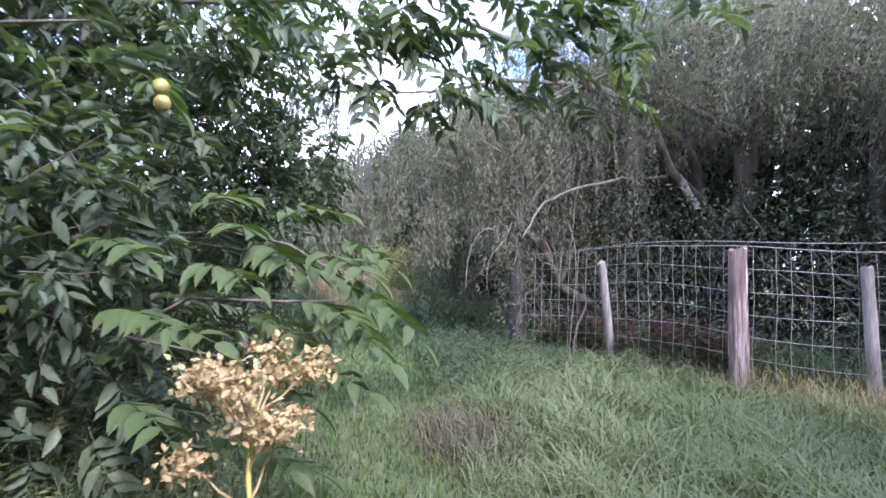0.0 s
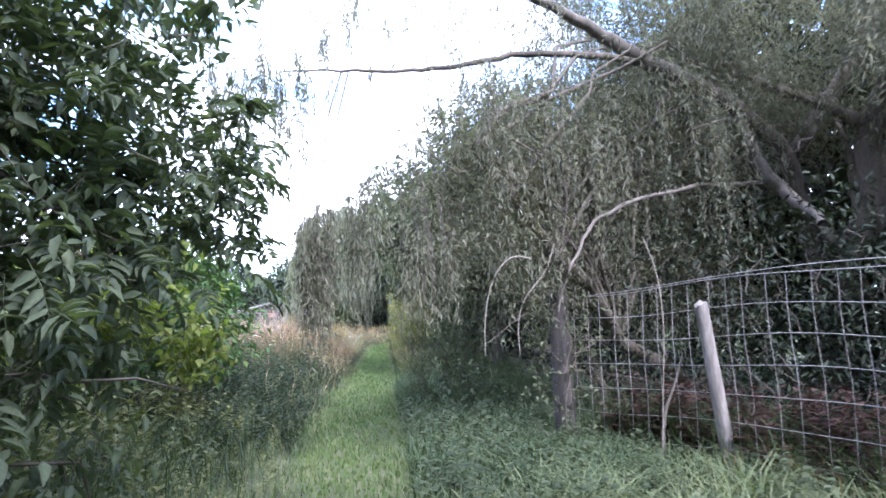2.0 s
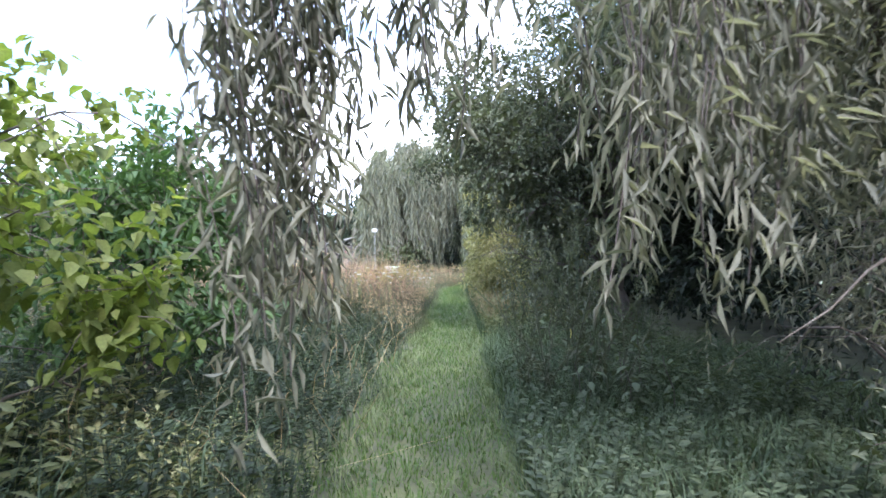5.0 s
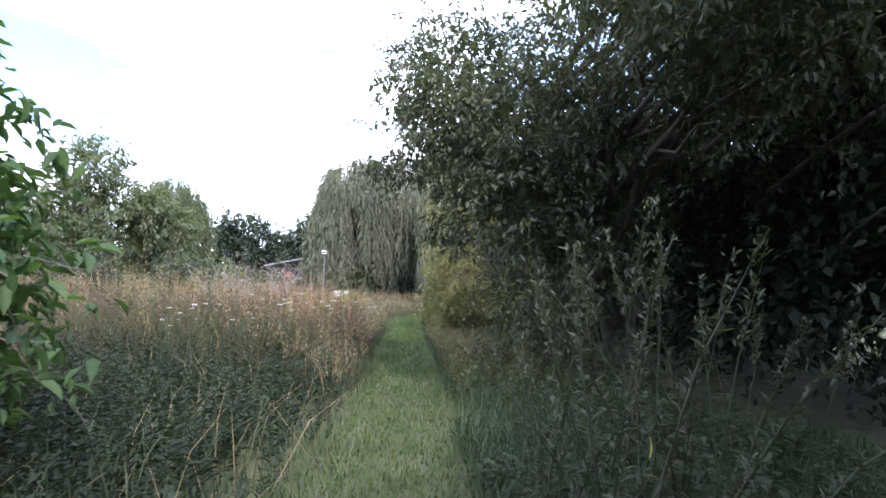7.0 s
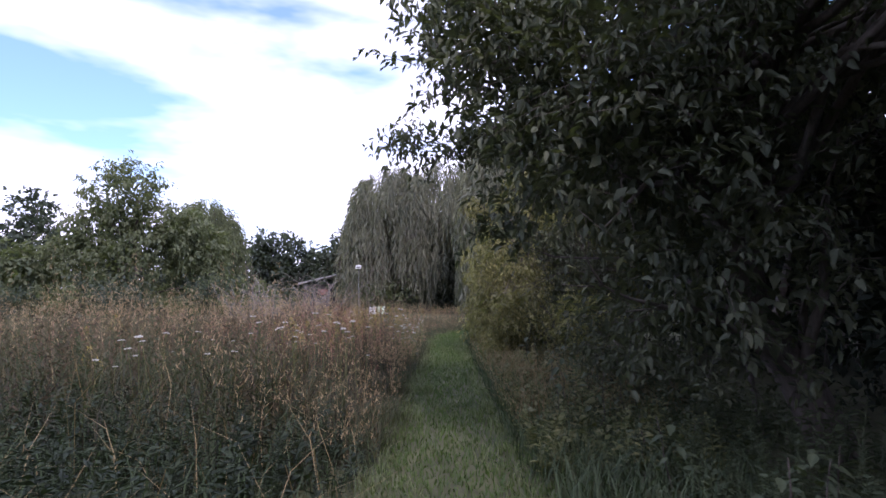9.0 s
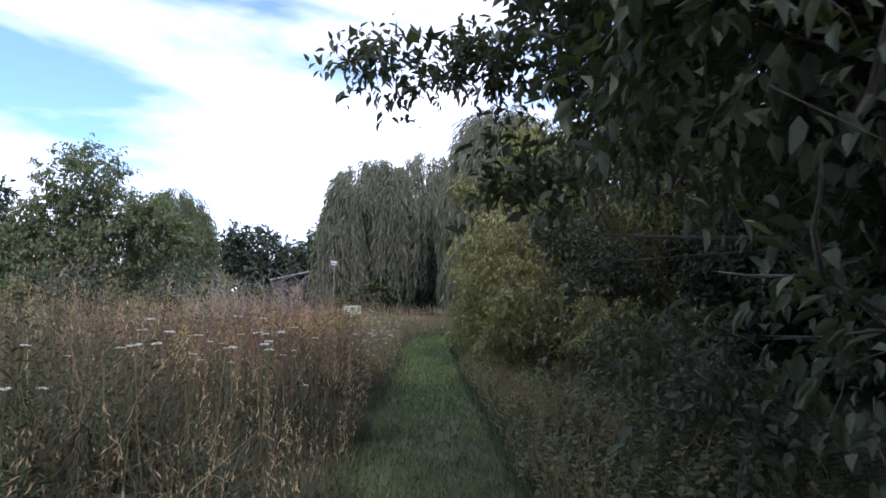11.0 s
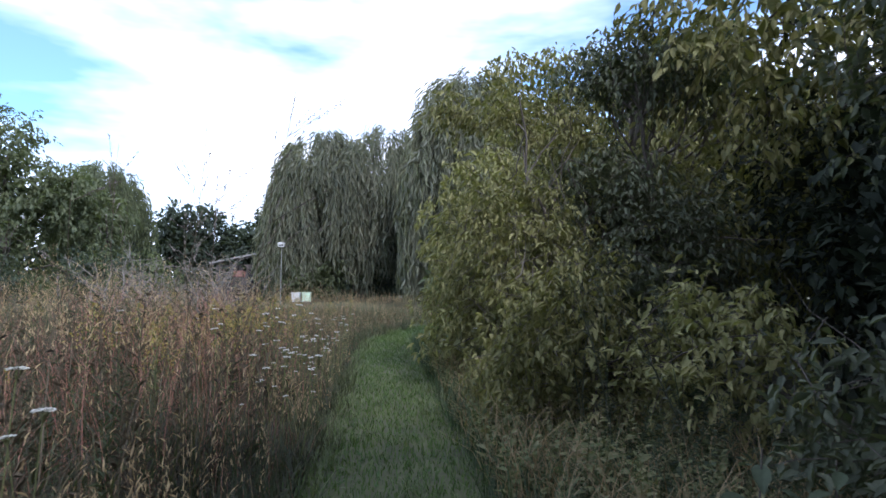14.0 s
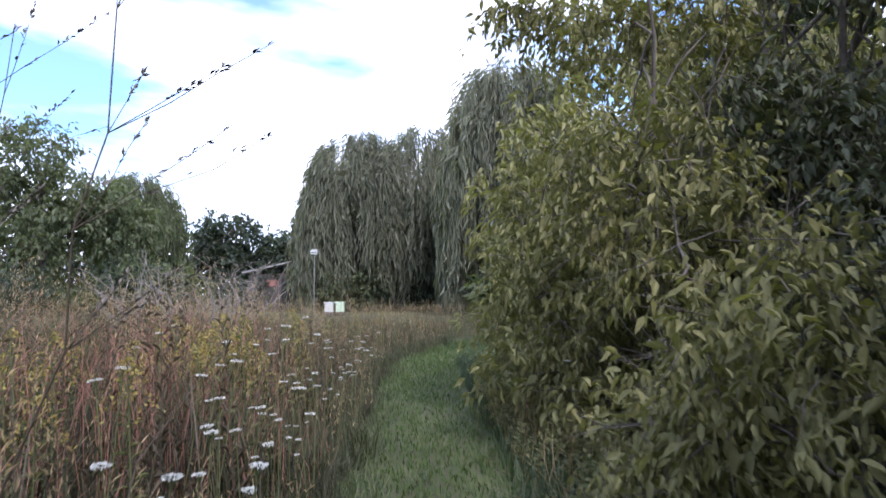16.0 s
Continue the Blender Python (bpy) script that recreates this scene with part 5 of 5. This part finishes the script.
for k, (at, way, ln) in enumerate([((-0.45, 2.75, 1.5), (0.7, -0.2, -0.1), 0.42), ((-0.5, 2.8, 1.35), (0.8, 0.1, -0.25), 0.40), ((-0.55, 2.7, 1.55), (0.5, -0.7, 0.0), 0.36), ((-0.7, 2.9, 1.6), (0.2, -0.6, 0.25), 0.36),
                                   ((-0.9, 3.0, 1.75), (0.5, -0.5, 0.3), 0.38), ((-1.15, 2.6, 2.35), (0.7, -0.3, -0.2), 0.36), ((-0.8, 3.4, 3.05), (0.3, -0.6, -0.5), 0.4), ((0.1, 3.3, 3.1), (0.4, -0.5, -0.6), 0.4),
                                   ((-1.4, 3.2, 1.0), (0.5, -0.6, 0.2), 0.4), ((-1.1, 2.4, 1.25), (0.7, -0.5, 0.2), 0.4), ((-0.75, 6.4, 2.3), (0.5, -0.3, -0.6), 0.4),
                                   ((-0.9, 6.3, 2.5), (0.2, -0.7, -0.5), 0.4), ((-0.7, 6.5, 2.2), (0.7, 0.2, -0.7), 0.38), ((-1.1, 6.1, 2.7), (0.4, -0.8, -0.2), 0.4), ((1.2, 3.5, 3.35), (0.3, -0.7, -0.4), 0.4), ((-0.6, 2.5, 1.25), (0.8, -0.3, -0.1), 0.4), ((-0.65, 2.4, 1.0), (0.9, -0.2, 0.0), 0.42), ((-0.7, 2.35, 0.75), (0.8, -0.4, 0.1), 0.42),
                                   ((-0.8, 2.5, 1.45), (0.6, -0.5, 0.1), 0.4), ((-1.0, 2.3, 0.9), (0.6, -0.6, 0.15), 0.4), ((-0.95, 2.3, 1.2), (0.7, -0.4, 0.2), 0.4), ((-0.6, 2.7, 0.55), (0.8, -0.3, 0.15), 0.4), ((-1.2, 2.5, 1.55), (0.6, -0.5, 0.1), 0.4),
                                   ((-0.2, 2.72, 1.58), (0.8, -0.45, -0.05), 0.36), ((-0.15, 2.75, 1.42), (0.8, -0.1, -0.35), 0.36), ((-0.1, 2.45, 1.36), (0.8, -0.6, -0.2), 0.42), ((-0.2, 2.4, 1.25), (0.7, -0.7, -0.1), 0.4), ((-0.3, 2.35, 1.5), (0.6, -0.6, 0.1), 0.4), ((-0.35, 2.3, 1.3), (0.7, -0.5, 0.1), 0.4), ((-0.4, 2.25, 1.05), (0.8, -0.3, 0.1), 0.4), ((-0.45, 2.45, 1.65), (0.6, -0.5, 0.3), 0.38)]):
    spray_part(at, way, ln * (0.75 if at[1] > 5 else 1), 0.10 if at[1] > 5 else (0.15 if k < 16 else 0.12), walnut, WB, 700 + k)
for k, (x, y, z) in enumerate([(-0.87, 2.3, 2.17), (-0.865, 2.305, 2.105)]):
    bm = bmesh.new()
    bmesh.ops.create_uvsphere(bm, u_segments=16, v_segments=10, radius=0.033)
    for v in bm.verts:
        v.co = Vector((v.co.x, v.co.y, v.co.z * 1.08)) + Vector((x, y, z)) - Vector(WB)
    part("fruit", bm, M_FRUIT, walnut, "round yellow-green walnut fruit")


# ---- dried flower stalk beside the path ----
def dried_plant(at, height, seed, label):
    q = rng(seed)
    t = thing("dried_flower_plant", at, label, "plant")
    part("stem", [(*tube(bent((0, 0, 0), (0.03, -0.02, height * 0.92), q, 7, wobble=0.02), np.linspace(0.014, 0.007, 7), 7), 0)], M_YELLOWSTEM, t)
    for k in range(13):
        a = k * 2.4
        z = height * q.uniform(0.55, 0.88)
        e = np.array((math.cos(a) * q.uniform(0.1, 0.26), math.sin(a) * q.uniform(0.1, 0.26), z + q.uniform(0.04, 0.16)))
        br_ = part("side_stem", [(*tube(bent((0.02, -0.01, z * 0.9), e, q, 5, wobble=0.05), np.linspace(0.006, 0.003, 5), 5), 0)], M_DRYFLOWER, t)
        n = 120
        o = e + q.normal(0, 1, (n, 3)) * (0.038, 0.038, 0.026)
        part("flower_head", [(*leaves(LEAF4, o, q.normal(0, 1, (n, 3)) + (0, 0, 0.4), q.uniform(0.018, 0.036, n), 0.75, q), 0)], M_DRYFLOWER, br_, "crumbling tan flower cluster")["kind"] = "stuff"
    for k in range(26):
        a = q.uniform(0, 6.28)
        z = q.uniform(0.05, 0.5) * height
        w = np.array((math.cos(a), math.sin(a), -0.5))
        part("dry_leaf", [(*leaves(LEAF4, np.array([(0.0, 0, z)]), w[None], 0.2, 0.2, q), 0)], M_DRYGRASS, t)
    return t


dried_plant((-0.43, 1.88, 0), 1.18, 81, "dried tan flower plant on a yellow stem")

# ---- tall goldenrod-like stalks below the box elder ----
G_T = weed_template(7, 110, 0.072, 0.22, 0.35, 0.25, 0.42)
g_tops = rng(82)
me_stalk = mesh_of("leafy_stalk", [(*G_T, 0)], [M_NETTLE])
me_stem = mesh_of("stem", [(*tube(np.array([(0, 0, -0.03), (0.01, 0, 0.4), (0, 0.01, 0.8), (0.005, 0, 1.08)]), np.array((0.0038, 0.0032, 0.0024, 0.001)), 6), 0)], [M_WEED])
q = rng(84)
u_ = q.uniform(0.82, 1.12, 60)
me_spike = mesh_of("flower_spike", [(*leaves(LEAF2, np.stack([q.normal(0, 0.009, 60), q.normal(0, 0.009, 60), u_], 1), np.stack([q.normal(0, 0.6, 60), q.normal(0, 0.6, 60), np.full(60, 0.8)], 1), 0.03, 0.3, q), 0)], [M_NETTLE])
for k in range(31):
    x, y = (0.98, 11.85) if k == 0 else (g_tops.uniform(0.98, 2.1), g_tops.uniform(11.4, 12.5))
    if k > 21:
        x, y = g_tops.uniform(1.5, 2.6), g_tops.uniform(21, 25)
    hgt = g_tops.uniform(0.9, 1.5) + (0.3 if x > 1.2 and y < 14 else 0)
    s = thing("leafy_stalk", (x, y, 0), "tall upright weed stalk with narrow pale leaves", "weed", "weed stalks")
    s.rotation_euler = (g_tops.uniform(-0.28, 0.28), g_tops.uniform(-0.28, 0.28), g_tops.uniform(0, 6.28))
    s.scale = (hgt, hgt, hgt)
    for nm, me in (("stem", me_stem), ("foliage", me_stalk), ("flower_spike", me_spike)):
        o_ = new(nm, me)
        o_.parent = s
        if nm != "stem":
            tagged(o_, kind="stuff")


# ---- big-leaved seedlings in the shade ----
def seedling(at, height, n, size, seed, mat, label):
    q = rng(seed)
    t = thing("broadleaf_seedling", at, label, "plant", "broadleaf seedlings")
    part("stem", [(*tube(bent((0, 0, 0), (q.uniform(-0.15, 0.1), q.uniform(-0.15, 0.1), height), q, 6, wobble=0.05), np.linspace(0.006, 0.003, 6), 5), 0)], M_BARK, t)
    for k in range(n):
        a, z = k * 2.4 + q.uniform(0, 0.6), height * (0.35 + 0.68 * k / n)
        w = np.array((math.cos(a), math.sin(a), q.uniform(-0.7, 0.1)))
        o = np.array((math.cos(a) * 0.06, math.sin(a) * 0.06, z))
        part("leaf", [(*leaves(LEAFLET, o[None], w[None], size * q.uniform(0.7, 1.15), 0.5, q, wild=0.2), 0)], mat, t)
    return t


q = rng(83)
for k in range(26):
    x, y = q.uniform(1.3, 2.4), q.uniform(11.0, 21.5)
    seedling((x, y, 0), q.uniform(0.4, 0.95), 14, q.uniform(0.09, 0.13), 830 + k, M_WEED, "seedling with broad drooping dull green leaves")
low_branch = thing("low_branch", (3.6, 16.6, 0), "low box elder branch with broad drooping leaves", "branch")
LOWB = np.array((3.6, 16.6, 0.0))
q = rng(870)
for pts in ([(3.6, 16.7, 1.3), (2.5, 17.4, 1.75), (1.5, 18.0, 1.7), (0.95, 18.25, 1.5), (0.62, 18.35, 1.36)], [(0.95, 18.25, 1.5), (0.92, 18.5, 1.42), (0.85, 18.7, 1.32)], [(1.5, 18.0, 1.7), (1.2, 18.35, 1.5), (1.1, 18.6, 1.4)]):
    pts = np.array(pts, float)
    part("stem", [(*tube(pts - LOWB, np.linspace(0.007 if len(pts) > 3 else 0.004, 0.002, len(pts)), 6), 0)], M_BARK, low_branch)
    for k in range(17 if len(pts) > 3 else 9):
        u = q.uniform(0.76 if len(pts) > 3 else 0.3, 1.0) * (len(pts) - 1)
        i = min(int(u), len(pts) - 2)
        c = pts[i] + (pts[i + 1] - pts[i]) * (u - i) + q.normal(0, 0.03, 3)
        w = np.array((q.normal(-0.1, 0.8), q.normal(0, 0.8), q.uniform(-1.0, -0.1)))
        part("leaf", [(*leaves(LEAFLET, (c - LOWB)[None], w[None], 0.095 * q.uniform(0.7, 1.15), 0.5, q, wild=0.2), 0)], M_ELDERLEAF, low_branch)
yl = tagged(part("yellow_leaf", [(*leaves(LEAFLET, np.array([(1.42, 11.6, 0.78)]), np.array([(0.1, 0, -1.0)]), 0.1, 0.5, rng(1)), 0)], M_YELLOWLEAF), "single yellow leaf caught on the weeds", "leaf")

# ---- bare branch reaching out of the shady tree ----
bare = thing("bare_branch", (3.4, 17.4, 0), "bare pale branch sticking out of the dark tree", "branch")
bb = np.array((3.4, 17.4, 0.0))
part("stem", [(*tube(np.array([(3.4, 17.4, 0.0), (3.3, 17.5, 1.2), (2.6, 17.9, 1.85), (1.83, 18.1, 1.88), (1.55, 18.35, 1.92), (1.3, 18.6, 2.05)]) - bb, np.array((0.03, 0.028, 0.02, 0.013, 0.009, 0.005)), 7), 0)], M_DEADWOOD, bare)
part("twig", [(*tube(np.array([(1.55, 18.35, 1.92), (1.45, 18.5, 1.88), (1.4, 18.6, 1.93)]) - bb, 0.004, 5), 0)], M_DEADWOOD, bare)


# ---- white umbel flowers and goldenrod in the meadow ----
def umbel_meshes(seed):
    q = rng(seed)
    stem = mesh_of("stem", [(*tube(np.array([(0, 0, 0), (0.02, 0.01, 0.5), (0.0, 0.03, 1.0)]), np.array((0.0045, 0.0035, 0.0025)), 5), 0)], [M_STALK])
    n = 70
    a, d = q.uniform(0, 6.28, n), np.sqrt(q.uniform(0, 1, n)) * 0.027
    o = np.stack([np.cos(a) * d, np.sin(a) * d + 0.03, 1.0 + 0.009 - 4.0 * d**2 + q.normal(0, 0.002, n)], 1)
    v, f = leaves(LEAF4, o, np.stack([np.cos(a), np.sin(a), 0.2 + 0 * a], 1), 0.012, 0.9, q)
    rays = [(*tube(np.array([(0, 0.03, 0.96), o[k]]), 0.0012, 3), 1) for k in range(0, n, 6)]
    return stem, mesh_of("umbel", [(v, f, 0)] + rays, [M_UMBEL, M_STALK])


UMBELS = [umbel_meshes(k) for k in (91, 92, 93)]
q = rng(94)
spots = [(-0.5 - abs(q.normal(0, 0.35)), q.uniform(22.5, 28.5)) for _ in range(90)] + [(-q.uniform(0.8, 3.4), q.uniform(17, 20.8)) for _ in range(42)] + [(-q.uniform(0.9, 3.2), q.uniform(23.5, 28)) for _ in range(9)] + [(0.95 + q.uniform(0, 0.2), q.uniform(24, 31)) for _ in range(6)]
for k, (x, y) in enumerate(spots):
    x += float(shift(y))
    d = PATH_L + float(shift(y)) - x
    h = q.uniform(0.5, 0.92) if d < 0.5 else q.uniform(0.8, 1.25)
    t = thing("wild_carrot", (x, y, 0), "wild carrot with a flat white flower head", "flower", "wild carrots")
    t.rotation_euler = (q.uniform(-0.15, 0.15), q.uniform(-0.15, 0.15), q.uniform(0, 6))
    t.scale = (h, h, h)
    for nm, me in zip(("stem", "umbel"), UMBELS[k % 3]):
        o_ = new(nm, me)
        o_.parent = t


def goldenrod_mesh(seed):
    q = rng(seed)
    n = 110
    s = q.uniform(0.72, 1.0, n)
    a = q.uniform(0, 6.28, n)
    w = (1.02 - s) * 0.5
    o = np.stack([np.cos(a) * w, np.sin(a) * w, s], 1)
    fl = leaves(LEAF2, o, q.normal(0, 1, (n, 3)), 0.022, 0.6, q)
    return mesh_of("flowers", [(*fl, 0)], [M_GOLD]), mesh_of("stem", [(*weed_template(seed, 26, 0.13, 0.16, 0.02, 0.2), 0)], [M_STALK])


GOLD = [goldenrod_mesh(k) for k in (95, 96)]
for k in range(60):
    y = q.uniform(17, 33)
    x = -q.uniform(0.7, 9) if k % 3 else -q.uniform(1.0, 3.0)
    if k > 30:
        x, y = -q.uniform(0.9, 2.6), q.uniform(23.5, 27)
    h = q.uniform(0.95, 1.3)
    t = thing("goldenrod", (x, y, 0), "goldenrod with small yellow flowers", "flower", "goldenrods")
    t.scale, t.rotation_euler = (h, h, h), (q.uniform(-0.1, 0.1), q.uniform(-0.1, 0.1), q.uniform(0, 6))
    for nm, me in zip(("flower_plume", "stem"), GOLD[k % 2]):
        o_ = new(nm, me)
        o_.parent = t
        if nm == "flower_plume":
            tagged(o_, kind="stuff")


# ---- tall thin meadow stalks ----
def tall_stalk(at, height, lean, seed):
    q = rng(seed)
    t = thing("tall_grass_stalk", at, "very tall thin dry stalk with seed spikes", "grass stalk", "tall stalks")
    line = bent((0, 0, 0), (lean[0], lean[1], height), q, 10, wobble=0.015)
    part("stem", [(*tube(line, np.linspace(0.0045, 0.0014, 10), 5), 0)], M_DRYWEED, t)
    for k in range(16 if height > 2.55 else 8):
        s = q.uniform(0.5, 0.98)
        i = min(8, int(s * 9))
        a = line[i]
        e = a + np.array((q.normal(lean[0] * 0.4, 0.17), q.normal(0, 0.12), q.uniform(0.1, 0.36)))
        tw = part("spike", [(*tube(bent(a, e, q, 4, wobble=0.03), np.linspace(0.0017, 0.0008, 4), 4), 0)], M_DRYWEED, t)
        n = 14
        u = q.uniform(0.35, 1, n)[:, None]
        part("seed_spray", [(*leaves(LEAF2, a + (e - a) * u, unit(e - a) + q.normal(0, 0.4, (n, 3)), 0.025, 0.35, q), 0)], M_TWIG, tw)['kind'] = "stuff"
    return t


for k, (x, y, h, lx, ly) in enumerate([(-1.08, 22.3, 2.85, 0.55, 0.0), (-1.95, 22.5, 2.5, 0.1, 0.0), (-2.3, 22.4, 2.3, 0.2, 0.0), (-1.0, 21.9, 2.1, 0.0, 0.1), (-2.8, 24.5, 2.4, 0.1, 0.1), (-1.3, 18.5, 1.7, 0.3, 0.1), (-2.2, 19.5, 1.8, 0.1, 0), (-3.4, 21.5, 2.1, 0.1, 0.1), (-1.7, 17.2, 1.7, -0.1, 0.0), (-4.2, 23.0, 2.2, 0.1, 0.1), (-5.0, 26, 2.3, 0.2, 0.0), (-1.4, 22.5, 2.7, 0.15, 0.1), (-1.7, 22.9, 2.5, 0.3, 0.0)]):
    tall_stalk((x, y, 0), h, (lx, ly), 960 + k)

# russet stems that stand above the meadow grass
r = rng(97)
q3 = meadow_points(2300, 20, 40, r, 9)
q4 = meadow_points(700, 15, 36, r, 9)
stuff("pale_meadow_stems", [(*blades(q4, swell(q4) * r.uniform(0.9, 1.2, len(q4)), r.uniform(0.004, 0.007, len(q4)), 0.8, r), 0)], M_DRYGRASS, "pale single straws in the meadow", "grass")
rp = np.stack([r.normal(-2.3, 1.3, 1500), r.normal(25.5, 2.4, 1500), np.zeros(1500)], 1)
rp = rp[(rp[:, 0] < -0.8) & (rp[:, 1] > 20)]
stuff("red_stems", [(*blades(rp, swell(rp) * r.uniform(0.8, 1.3, len(rp)), 0.005, 0.5, r), 0)], M_RUSSET, "patch of thin red-brown stems in the meadow", "grass")
stuff("russet_stems", [(*blades(q3, swell(q3) * r.uniform(0.95, 1.22, len(q3)), 0.004, 0.5, r), 0)], M_RUSSET, "upright russet meadow stems", "grass")
